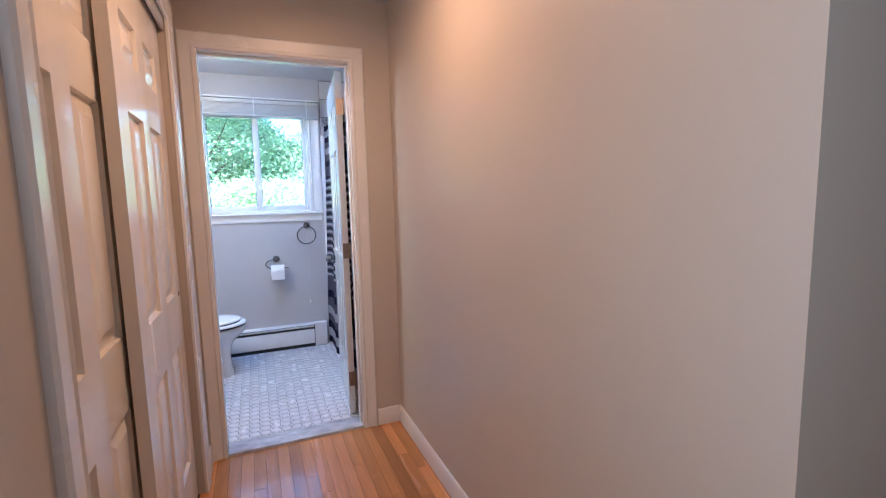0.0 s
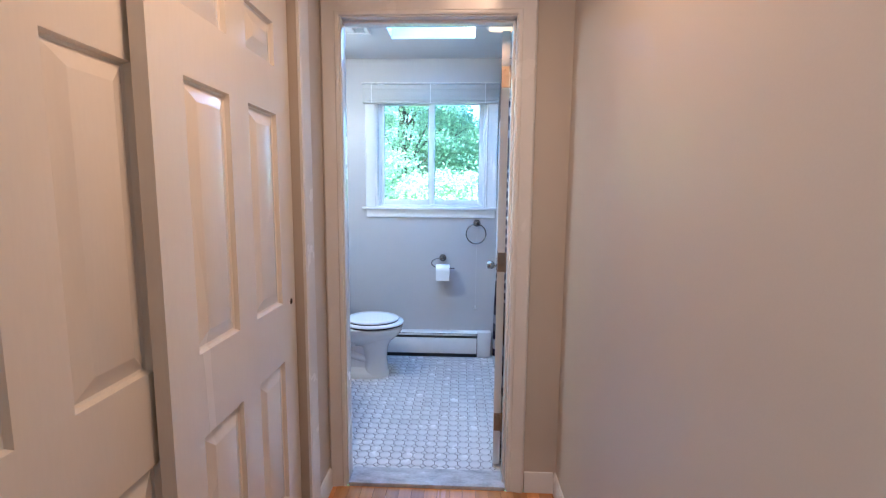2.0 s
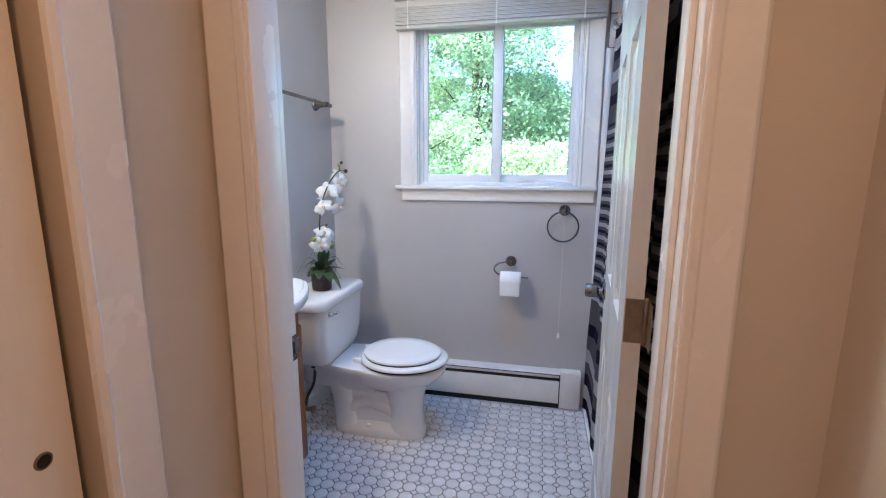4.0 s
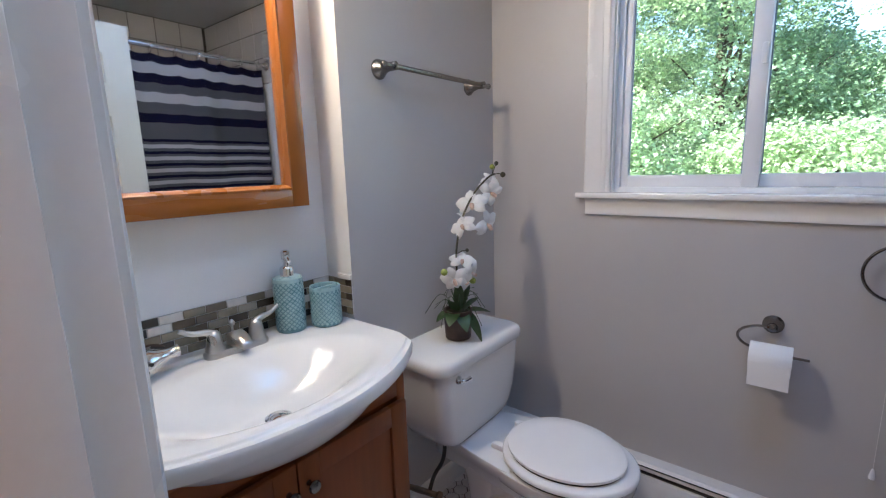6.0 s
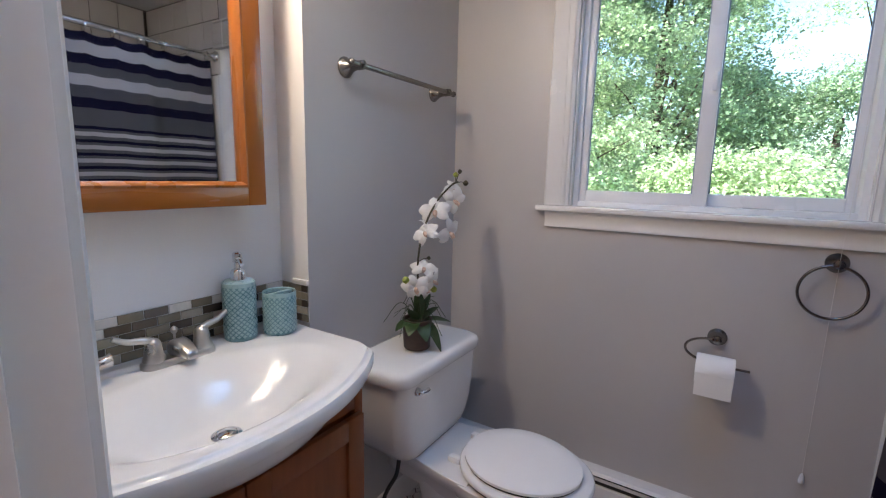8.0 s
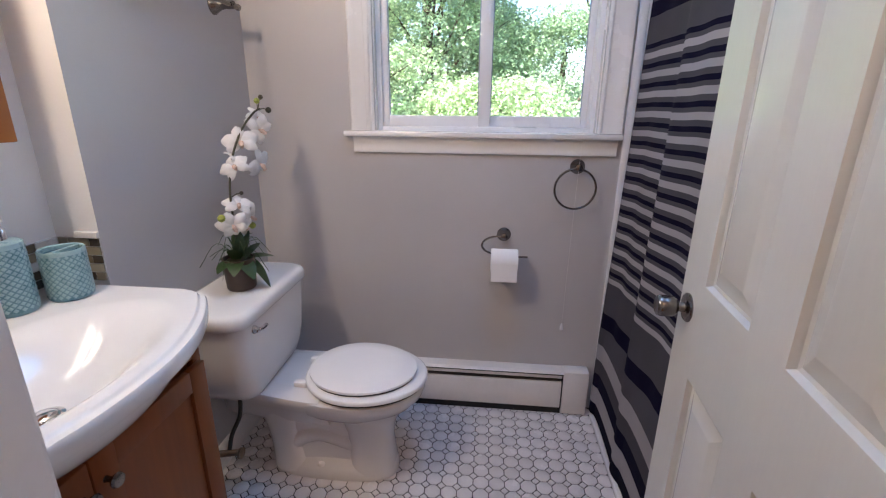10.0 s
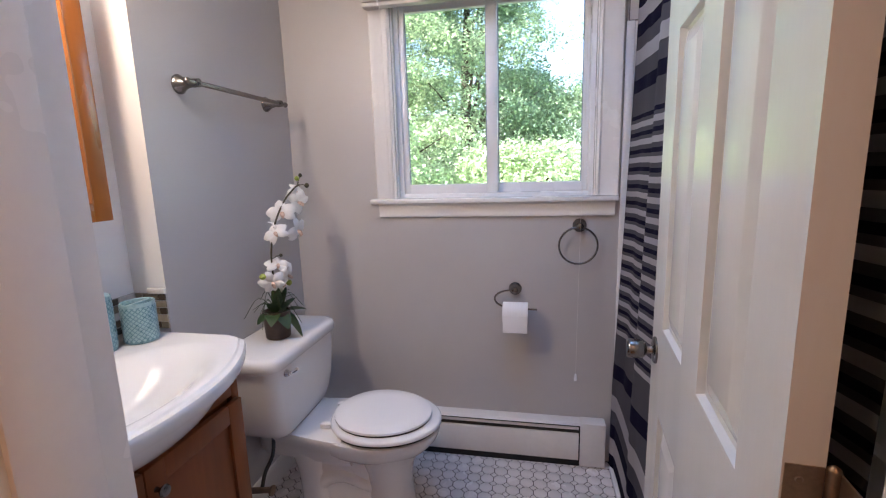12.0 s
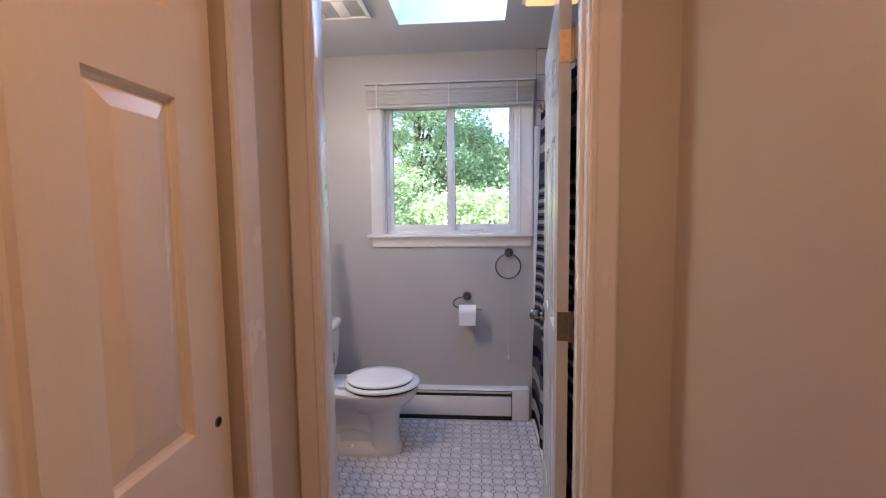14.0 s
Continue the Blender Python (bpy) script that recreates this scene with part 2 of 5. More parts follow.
def lathe(bm, profile, c, axis='z', seg=24, caps=True):
    """Turn (radius, height) rows about an axis through c."""
    out = []
    for r, h in profile:
        lp = []
        for i in range(seg):
            a = 2 * math.pi * i / seg
            u, v = max(r, 1e-4) * math.cos(a), max(r, 1e-4) * math.sin(a)
            lp.append({'z': (c[0] + u, c[1] + v, c[2] + h), 'x': (c[0] + h, c[1] + u, c[2] + v), 'y': (c[0] + u, c[1] + h, c[2] + v)}[axis])
        out.append(lp)
    return rings(bm, out, True, caps)


def tube(bm, pts, r, seg=10, close=False):
    """A round bar along points; r may be one radius or one for each point."""
    pts = [Vector(p) for p in pts]
    n = len(pts)
    rr = r if isinstance(r, (list, tuple)) else [r] * n
    loops, up = [], None
    for i, p in enumerate(pts):
        a = pts[(i - 1) % n] if close or i else p
        b = pts[(i + 1) % n] if close or i < n - 1 else p
        d = (b - a).normalized()
        if up is None:
            up = d.orthogonal().normalized()
        up = (up - d * up.dot(d)).normalized()
        s = d.cross(up)
        loops.append([p + rr[i] * (math.cos(2 * math.pi * k / seg) * up + math.sin(2 * math.pi * k / seg) * s) for k in range(seg)])
    if close:
        loops.append(loops[0])
    return rings(bm, loops, True, not close)


def sweep(bm, path, profile, to3d, closed=False):
    """Run a profile of (outward, proud) along a plane path with mitred corners; outward is to the path's left."""
    n = len(path)
    P = [Vector(p) for p in path]
    loops = []
    for i in range(n):
        d0 = (P[i] - P[i - 1]).normalized() if closed or i else None
        d1 = (P[(i + 1) % n] - P[i]).normalized() if closed or i < n - 1 else None
        n0 = Vector((-d0.y, d0.x)) if d0 else None
        n1 = Vector((-d1.y, d1.x)) if d1 else None
        if n0 and n1:
            m = (n0 + n1)
            m = m / max(m.dot(n0), 1e-6)
        else:
            m = n0 or n1
        loops.append([to3d(P[i].x + m.x * o, P[i].y + m.y * o, d) for o, d in profile])
    if closed:
        loops.append(loops[0])
    return rings(bm, loops, True, not closed)


def spline(pts, n):
    """Catmull-Rom through points."""
    P = [Vector(p) for p in pts]
    P = [2 * P[0] - P[1]] + P + [2 * P[-1] - P[-2]]
    out = []
    m = len(P) - 3
    for k in range(n + 1):
        t = k / n * m
        i = min(int(t), m - 1)
        t -= i
        a, b, c, d = P[i:i + 4]
        out.append(0.5 * ((2 * b) + (c - a) * t + (2 * a - 5 * b + 4 * c - d) * t * t + (3 * b - a - 3 * c + d) * t ** 3))
    return out


def rrect(x0, x1, y0, y1, r, z, seg=5):
    """A rounded rectangle loop at height z."""
    r = min(r, (x1 - x0) / 2 - 1e-4, (y1 - y0) / 2 - 1e-4)
    out = []
    for cx, cy, a0 in ((x1 - r, y1 - r, 0), (x0 + r, y1 - r, 90), (x0 + r, y0 + r, 180), (x1 - r, y0 + r, 270)):
        for k in range(seg + 1):
            a = radians(a0 + 90 * k / seg)
            out.append((cx + r * math.cos(a), cy + r * math.sin(a), z))
    return out


# ---- plan ----
XL, XB, YA, W, XT, XR = -0.56, -0.68, 3.395, 4.22, 0.925, 1.70
YH, YF, CE = 2.50, 2.62, 2.37
HL, HR = 0.045, 1.067
DX0, DX1 = 0.127, 0.840
S = "structure"

# walls of the bathroom
WX0, WX1, WZ0, WZ1 = -0.045, 0.812, 1.215, 2.10
solid("wall_north", boxes((-0.80, WX0, W, W + 0.16, -0.3, 2.94), (WX1, 1.82, W, W + 0.16, -0.3, 2.94), (WX0, WX1, W, W + 0.16, -0.3, WZ0), (WX0, WX1, W, W + 0.16, WZ1, 2.94)),
      M_BATH, "light grey painted bathroom wall with a window", "wall", S)
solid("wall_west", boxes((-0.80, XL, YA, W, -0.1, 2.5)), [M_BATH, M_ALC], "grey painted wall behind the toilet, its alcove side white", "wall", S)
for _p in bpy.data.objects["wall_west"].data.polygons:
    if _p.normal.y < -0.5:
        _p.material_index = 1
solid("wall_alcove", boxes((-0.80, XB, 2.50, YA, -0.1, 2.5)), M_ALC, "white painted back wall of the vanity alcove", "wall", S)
solid("wall_south", boxes((-0.68, DX0 - 0.034, YH, YF, 0, 2.5), (DX1 + 0.018, 1.70, YH, YF, 0, 2.5), (DX0 - 0.034, DX1 + 0.018, YH, YF, 2.058, 2.5)),
      [M_BATH, M_HALL], "painted partition wall with the bathroom doorway", "wall", S)
_w = bpy.data.objects["wall_south"].data
for _p in _w.polygons:
    if _p.normal.y < -0.5:
        _p.material_index = 1
solid("wall_east", boxes((XR, XR + 0.12, YH, W, -0.1, 2.5)), M_SURR, "plain white wall behind the bathtub", "wall", S)
# ceiling with the skylight shaft
SX0, SX1, SY0, SY1 = 0.142, 0.703, 3.00, 3.772
solid("ceiling_bath", boxes((-0.68, SX0, YF, W, CE, CE + 0.06), (SX1, 1.70, YF, W, CE, CE + 0.06), (SX0, SX1, YF, SY0, CE, CE + 0.06), (SX0, SX1, SY1, W, CE, CE + 0.06),
                            (SX0 - 0.02, SX0, SY0 - 0.02, SY1 + 0.02, CE + 0.06, 2.96), (SX1, SX1 + 0.02, SY0 - 0.02, SY1 + 0.02, CE + 0.06, 2.96),
                            (SX0, SX1, SY0 - 0.02, SY0, CE + 0.06, 2.96), (SX0, SX1, SY1, SY1 + 0.02, CE + 0.06, 2.96)),
      M_CEIL, "matt white bathroom ceiling with a skylight shaft", "ceiling", S)
# unseen deck, added to block sun and sky everywhere but the skylight shaft
solid("roof", boxes((-0.80, SX0 - 0.03, -2.4, W, 2.89, 2.94), (SX1 + 0.03, 2.8, -2.4, W, 2.89, 2.94), (SX0 - 0.03, SX1 + 0.03, -2.4, SY0 - 0.03, 2.89, 2.94), (SX0 - 0.03, SX1 + 0.03, SY1 + 0.03, W, 2.89, 2.94)),
      M_DARK, "unseen dark roof deck added above the ceiling to keep daylight out", "roof", S)
# walls of the hall
solid("wall_hall_west", boxes((HL - 0.12, HL, -2.2, -0.46, 0, 2.5), (HL - 0.12, HL, 0.50, 0.875, 0, 2.5), (HL - 0.12, HL, -0.46, 0.50, 0, 0.78), (HL - 0.12, HL, -0.46, 0.50, 2.12, 2.5), (HL - 0.12, HL - 0.10, -0.46, 0.50, 0.78, 2.12), (HL - 0.12, HL, 2.225, YH, 0, 2.5), (HL - 0.12, HL, 0.875, 2.225, 2.075, 2.5)), M_HALL, "beige painted hall wall with a closet opening", "wall", S)
solid("wall_closet_back", boxes((-0.72, -0.68, 0.60, YH, 0, 2.5), (-0.68, HL - 0.12, 0.60, 0.70, 0, 2.5)), M_HALL, "plain closet inner wall", "wall", S)
solid("wall_hall_east", boxes((HR, HR + 0.12, 0.407, YH, 0, 2.5), (HR + 0.12, 2.7, 0.407, 0.55, 0, 2.5)), M_HALL, "long plain beige painted hall wall", "wall", S)
solid("wall_hall_far", boxes((2.6, 2.7, -2.2, 0.407, 0, 2.5), (-0.075, 2.7, -2.3, -2.2, 0, 2.5)), M_HALL, "plain beige wall closing the hall", "wall", S)
solid("ceiling_hall", boxes((-0.72, 2.7, -2.3, YH, CE, CE + 0.06)), M_CEIL, "matt white hall ceiling", "ceiling", S)

# baseboards
BASE = [(0, 0), (0, 0.013), (0.075, 0.013), (0.085, 0.009), (0.092, 0.006), (0.095, 0)]


def baseboard(name, a, b, nx, ny, z=0.0, label="white painted baseboard with a moulded top"):
    bm = bmesh.new()
    rings(bm, [[(p[0] + nx * d, p[1] + ny * d, z + o) for o, d in BASE] for p in (a, b)])
    return solid(name, bm, M_TRIM, label, "baseboard", S)


baseboard("baseboard_east", (HR, 0.407), (HR, YH), -1, 0)
baseboard("baseboard_door_right", (0.925, YH), (HR - 0.013, YH), 0, -1)
baseboard("baseboard_west", (HL, 2.315), (HL, YH - 0.018), 1, 0)
baseboard("baseboard_corner", (HR, 0.407), (2.6, 0.407), 0, -1)
baseboard("baseboard_bath", (XL, YA), (XL, W - 0.066), 1, 0)

# door casing, jambs and stops
CAS = [(0, 0), (0, 0.008), (0.005, 0.011), (0.014, 0.012), (0.019, 0.009), (0.026, 0.010), (0.055, 0.015), (0.066, 0.017), (0.072, 0.014), (0.076, 0.008), (0.076, 0)]


def door_casing(name, y, sgn, x0, x1, z1, deep=1.0):
    bm = bmesh.new()
    # the path runs up the left side, over and down, with outward to its left
    sweep(bm, [(x0, 0), (x0, z1), (x1, z1), (x1, 0)], CAS, lambda u, v, d: (u, y + sgn * d * deep, v))
    return solid(name, bm, M_TRIM, "white gloss moulded door casing", "door casing", S, smooth=30)


door_casing("trim_door_hall", YH, -1, DX0 - 0.006, DX1 + 0.006, 2.046)
door_casing("trim_door_bath", YF, 1, DX0 - 0.027, DX1 + 0.022, 2.046, 1.3)
jamb = thing("door_frame", (DX0, YH, 0), "white painted door frame with stops and strike plate", "door frame", kind=S)
part("side_jamb", boxes((DX0 - 0.034, DX0, YH, 2.578, 0, 2.058), (DX0 - 0.034, DX0 - 0.015, 2.578, YF, 0, 2.058), bevel=0.0015), M_TRIM, jamb, "white painted jamb with a rebate for the door")
part("side_jamb", boxes((DX1, DX1 + 0.018, YH, YF, 0, 2.058), bevel=0.0015), M_TRIM, jamb)
part("head_jamb", boxes((DX0, DX1, YH, YF, 2.04, 2.058), bevel=0.0015), M_TRIM, jamb)
part("door_stop", boxes((DX1 - 0.011, DX1, 2.535, 2.578, 0, 2.04), bevel=0.002), M_TRIM, jamb)
part("head_stop", boxes((DX0, DX1 - 0.011, 2.535, 2.578, 2.029, 2.04), bevel=0.002), M_TRIM, jamb)
RBX = DX0 - 0.015
strike = part("strike_plate", boxes((RBX, RBX + 0.002, 2.583, 2.616, 0.900, 0.957), (RBX, RBX + 0.0025, 2.616, 2.626, 0.912, 0.945)), M_CHROME, jamb, "worn metal strike plate")
part("latch_hole", boxes((RBX + 0.0005, RBX + 0.0028, 2.589, 2.608, 0.915, 0.942)), M_DARK, strike)
for _z in (0.907, 0.950):
    part("screw", lathe(bmesh.new(), [(0.004, 0), (0.004, 0.0012)], (RBX + 0.0018, 2.598, _z), 'x', 10), M_BRONZE, strike)
solid("threshold", boxes((DX0, DX1, YH - 0.004, YF, -0.02, 0.016), bevel=0.003), M_MARBLE, "grey veined marble door threshold", "threshold", S)

# six-panel doors
DZ = [0.0, 0.215, 0.750, 0.955, 1.611, 1.754, 1.898, 2.03]
CLOSET_DZ = [0.0, 0.215, 0.737, 0.936, 1.580, 1.722, 1.866, 2.03]


def door_leaf(parent, xs, t, faces=(1, 1), paint=M_DOOR, DZ=DZ):
    """A leaf in the plane of local x and z, its front at y = 0 and its back at y = t; the panels are parts."""
    bm = bmesh.new()
    panels = []
    for side in (0, 1):
        y0, s = (0.0, math.copysign(1, t)) if side == 0 else (t, -math.copysign(1, t))
        for i in range(len(xs) - 1):
            for k in range(len(DZ) - 1):
                a, b, c, d = xs[i], xs[i + 1], DZ[k], DZ[k + 1]

                def lp(inset, dep):
                    return [bm.verts.new((u, y0 + s * dep, v)) for u, v in ((a + inset, c + inset), (b - inset, c + inset), (b - inset, d - inset), (a + inset, d - inset))]
                if i % 2 and k % 2 and faces[side]:
                    ls = [lp(0, 0), lp(0.004, 0.001), lp(0.008, 0.013), lp(0.014, 0.0155)]
                    for p, q in zip(ls, ls[1:]):
                        for e in range(4):
                            bm.faces.new((p[e], p[(e + 1) % 4], q[(e + 1) % 4], q[e]))
                    bm.faces.new(ls[-1])
                    panels.append((a, b, c, d, y0, s))
                else:
                    bm.faces.new(lp(0, 0))
    x0, x1, z0, z1 = xs[0], xs[-1], DZ[0], DZ[-1]
    for q in (((x0, 0, z0), (x0, t, z0), (x0, t, z1), (x0, 0, z1)), ((x1, 0, z0), (x1, t, z0), (x1, t, z1), (x1, 0, z1)),
              ((x0, 0, z0), (x1, 0, z0), (x1, t, z0), (x0, t, z0)), ((x0, 0, z1), (x1, 0, z1), (x1, t, z1), (x0, t, z1))):
        bm.faces.new([bm.verts.new(p) for p in q])
    bmesh.ops.remove_doubles(bm, verts=bm.verts, dist=1e-5)
    leaf = part("door_leaf", bm, paint, parent, local=True, smooth=20)
    for a, b, c, d, y0, s in panels:
        pb = bmesh.new()
        rings(pb, [[(u, y0 + s * dep, v) for u, v in ((a + g, c + g), (b - g, c + g), (b - g, d - g), (a + g, d - g))] for g, dep in ((0.0145, 0.0152), (0.018, 0.0140), (0.050, 0.0030), (0.053, 0.0020))])
        part("panel", pb, paint, leaf, local=True, smooth=20)
    return leaf


# closet: two sliding doors, the far one in front
CZ = 0.012


def closet_door(y0, x, w, label):
    ob = thing("sliding_closet_door", (x, y0, CZ), label, "closet door", "closet doors")
    ob.rotation_euler = (0, 0, radians(90))
    st = 0.110
    pw = (w - 3 * st + 0.012) / 2
    door_leaf(ob, [0, st, st + pw, st + pw + st - 0.012, w - st, w], 0.034, (1, 0), M_CLOSET, CLOSET_DZ)
    return ob


cd1 = closet_door(0.888, -0.030, 0.725, "white six-panel sliding closet door standing behind the other")
cd2 = closet_door(1.482, 0.016, 0.725, "white six-panel sliding closet door with a small finger hole")
bm = lathe(bmesh.new(), [(0.0115, 0.0), (0.0115, -0.0015), (0.009, -0.0025), (0.009, -0.0015)], (0.684, 0.0005, 0.932), 'y', 18)
fp = part("finger_pull", bm, M_BRONZE, cd2, "dark round finger pull", local=True)
part("hole", lathe(bmesh.new(), [(0.009, -0.0012), (0.009, -0.0019)], (0.684, 0.0005, 0.932), 'y', 18), M_DARK, fp, local=True)
bm = bmesh.new()
sweep(bm, [(0.875, 0), (0.875, 2.075), (2.225, 2.075), (2.225, 0)], [(-0.006, 0), (-0.006, 0.010), (0.004, 0.014), (0.010, 0.011), (0.060, 0.016), (0.070, 0.018), (0.078, 0.012), (0.080, 0)],
      lambda u, v, d: (HL + d, u, v))
solid("trim_closet", bm, M_TRIM, "white moulded casing round the closet opening", "door casing", S, smooth=30)
track = thing("closet_track", (HL - 0.06, 1.55, 2.04), "white sliding door track fascia under the closet head", "door track", kind=S)
part("fascia", boxes((HL - 0.016, HL - 0.004, 0.875, 2.225, 2.020, 2.075), bevel=0.002), M_TRIM, track)
part("rail", boxes((HL - 0.10, HL - 0.02, 0.875, 2.225, 2.050, 2.075)), M_CHROME, track)

# bathroom door, standing open into the bathroom
door = thing("bathroom_door", (0.797, 2.677, 0.014), "white six-panel bathroom door standing open against the tub side", "door")
door.rotation_euler = (0, 0, radians(84.8))
_st, _dw = 0.115, 0.740
_pw = (_dw - 3 * _st + 0.01) / 2
# local x runs along the leaf, local y to the world's -x, so the front face is turned over
leaf = door_leaf(door, [0, _st, _st + _pw, 2 * _st + _pw - 0.01, _dw - _st, _dw], -0.035, (1, 1))


def knob_on(parent, x, z, y, s):
    k = part("door_knob", lathe(bmesh.new(), [(0.0125, s * 0.004), (0.0105, s * 0.012), (0.0105, s * 0.021), (0.017, s * 0.0245), (0.0225, s * 0.031), (0.0242, s * 0.044), (0.0240, s * 0.058), (0.0225, s * 0.064), (0.0195, s * 0.0665), (0.016, s * 0.0655), (0.003, s * 0.0650)], (x, y, z), 'y', 28), M_NICKEL, parent, "satin nickel round door knob", local=True)
    part("rosette", lathe(bmesh.new(), [(0.033, 0), (0.033, s * 0.003), (0.030, s * 0.006), (0.015, s * 0.009)], (x, y, z), 'y', 28), M_NICKEL, k, local=True)


knob_on(door, _dw - 0.052, 0.883, 0.0, 1)
knob_on(door, _dw - 0.052, 0.883, -0.035, -1)
for _z, _m in ((1.835, M_BRASS), (1.006, M_BRONZE), (0.22, M_BRONZE)):
    hb = boxes((-0.0018, -0.0002, -0.034, -0.002, _z - 0.045, _z + 0.045))
    hg = part("hinge", hb, _m, door, "worn metal butt hinge", local=True)
    part("barrel", lathe(bmesh.new(), [(0.0055, -0.047), (0.006, -0.045), (0.006, 0.045), (0.0055, 0.047), (0.002, 0.050)], (-0.004, -0.040, _z), 'z', 12), _m, hg, local=True)
    part("jamb_leaf", boxes((-0.052, -0.005, -0.0445, -0.0430, _z - 0.045, _z + 0.045)), _m, hg, local=True)
    for _a in (-0.03, 0.03):
        part("screw", lathe(bmesh.new(), [(0.004, 0), (0.003, -0.0012)], (-0.0018, -0.014, _z + _a), 'x', 10), _m, hg, local=True)

# ---- window ----
win = thing("window_1", (0.38, W, WZ0), "white vinyl two-pane sliding window with a moulded wooden casing", "window", kind=S)
bm = boxes((WX0, WX0 + 0.022, W + 0.03, W + 0.13, WZ0, WZ1), (WX1 - 0.022, WX1, W + 0.03, W + 0.13, WZ0, WZ1), (WX0 + 0.022, WX1 - 0.022, W + 0.03, W + 0.13, WZ0, WZ0 + 0.028), (WX0 + 0.022, WX1 - 0.022, W + 0.03, W + 0.13, WZ1 - 0.03, WZ1), bevel=0.002)
part("window_frame", bm, M_VINYL, win)


def sash(x0, x1, y, side_l, side_r, z0, z1, top, label):
    s = part("sash", boxes((x0, x0 + side_l, y, y + 0.03, z0, z1), (x1 - side_r, x1, y, y + 0.03, z0, z1), (x0 + side_l, x1 - side_r, y, y + 0.03, z0, z0 + 0.042), (x0 + side_l, x1 - side_r, y, y + 0.03, z1 - top, z1), bevel=0.003), M_VINYL, win, label)
    p = part("pane", boxes((x0 + side_l - 0.004, x1 - side_r + 0.004, y + 0.013, y + 0.017, z0 + 0.038, z1 - top + 0.004)), M_GLASS, s, "clear window glass")
    p.visible_shadow = False
    b = boxes((x0 + side_l - 0.001, x0 + side_l + 0.004, y + 0.009, y + 0.013, z0 + 0.042, z1 - top), (x1 - side_r - 0.004, x1 - side_r + 0.001, y + 0.009, y + 0.013, z0 + 0.042, z1 - top))
    part("glazing_bead", b, M_BEAD, s, "grey glazing seal")
    return s


M_BEAD = mat("grey_glazing_seal", (0.30, 0.36, 0.46), 0.5)
sash(WX0 + 0.022, 0.405, W + 0.045, 0.024, 0.046, WZ0 + 0.028, WZ1 - 0.03, 0.045, "inner sliding sash")
sash(0.375, WX1 - 0.022, W + 0.085, 0.030, 0.024, WZ0 + 0.028, WZ1 - 0.03, 0.030, "outer fixed sash")
part("sash_latch", boxes((0.385, 0.40, W + 0.036, W + 0.046, 1.62, 1.68), bevel=0.003), M_VINYL, win)
bm = bmesh.new()
WCAS = [(0, 0), (0, 0.012), (0.010, 0.016), (0.018, 0.012), (0.026, 0.013), (0.066, 0.016), (0.074, 0.021), (0.088, 0.022), (0.094, 0.016), (0.096, 0)]
sweep(bm, [(WX0 - 0.002, WZ0 + 0.011), (WX0 - 0.002, WZ1 - 0.004), (WX1 + 0.002, WZ1 - 0.004), (WX1 + 0.002, WZ0 + 0.011)], WCAS, lambda u, v, d: (u, W - d, v))
part("casing", bm, M_TRIM, win, smooth=30)
part("inner_lining", boxes((WX0, WX0 + 0.004, W, W + 0.03, WZ0 + 0.012, WZ1), (WX1 - 0.004, WX1, W, W + 0.03, WZ0 + 0.012, WZ1), (WX0, WX1, W, W + 0.03, WZ1 - 0.004, WZ1)), M_TRIM, win)
part("window_sill", boxes((-0.170, 0.908, W - 0.036, W + 0.032, WZ0 - 0.012, WZ0 + 0.010), bevel=0.006), M_TRIM, win, "white rounded window stool")
bm = bmesh.new()
rings(bm, [[(x, W - d, z) for d, z in ((0, 1.142), (0.011, 1.142), (0.013, 1.150), (0.011, 1.158), (0.013, 1.180), (0.018, 1.195), (0.020, 1.203), (0, 1.203))] for x in (-0.135, 0.894)])
part("apron", bm, M_TRIM, win, "white moulded apron", smooth=30)
# raised blind: head rail and a stack of slats
bl = thing("window_blind", (0.38, W - 0.05, 2.03), "cream slatted blind drawn up under its head rail", "blind")
part("head_rail", boxes((-0.150, 0.908, W - 0.055, W - 0.022, 2.131, 2.164), bevel=0.004), M_BLIND, bl)
part("top_board", boxes((-0.155, 0.912, W - 0.060, W - 0.018, 2.170, 2.179), bevel=0.003), M_TRIM, bl)
for _i in range(9):
    _z = 2.046 + _i * 0.009
    part("slat", boxes((-0.146 + 0.002 * (_i % 2), 0.902 + 0.001 * (_i % 3), W - 0.068 + 0.002 * (_i % 2), W - 0.024, _z, _z + 0.0070), bevel=0.0010), M_BLIND, bl)
part("bottom_rail", boxes((-0.147, 0.903, W - 0.066, W - 0.026, 2.026, 2.043), bevel=0.004), M_BLIND, bl)
for _x in (-0.075, 0.38, 0.80):
    part("lift_tape", boxes((_x - 0.004, _x + 0.004, W - 0.0715, W - 0.0695, 2.024, 2.17), bevel=0.0008), M_WCORD, bl)
part("tilt_cord", tube(bmesh.new(), spline([(-0.07, W - 0.060, 2.03), (-0.071, W - 0.058, 1.9), (-0.072, W - 0.045, 1.6), (-0.0715, W - 0.030, 1.235)], 14), 0.0022, 6), M_WCORD, bl)
part("pull_cord", tube(bmesh.new(), spline([(0.765, W - 0.058, 2.03), (0.764, W - 0.050, 1.7), (0.760, W - 0.042, 1.3), (0.757, W - 0.040, 1.21), (0.756, W - 0.020, 1.0), (0.754, W - 0.012, 0.7), (0.752, W - 0.012, 0.43)], 26), 0.0006, 6), M_WCORD, bl)
part("tassel", lathe(bmesh.new(), [(0.002, 0.032), (0.004, 0.028), (0.008, 0.008), (0.0075, 0.0), (0.003, -0.002)], (0.752, W - 0.012, 0.395), 'z', 14), M_SEAT, bl, "white plastic cord end")

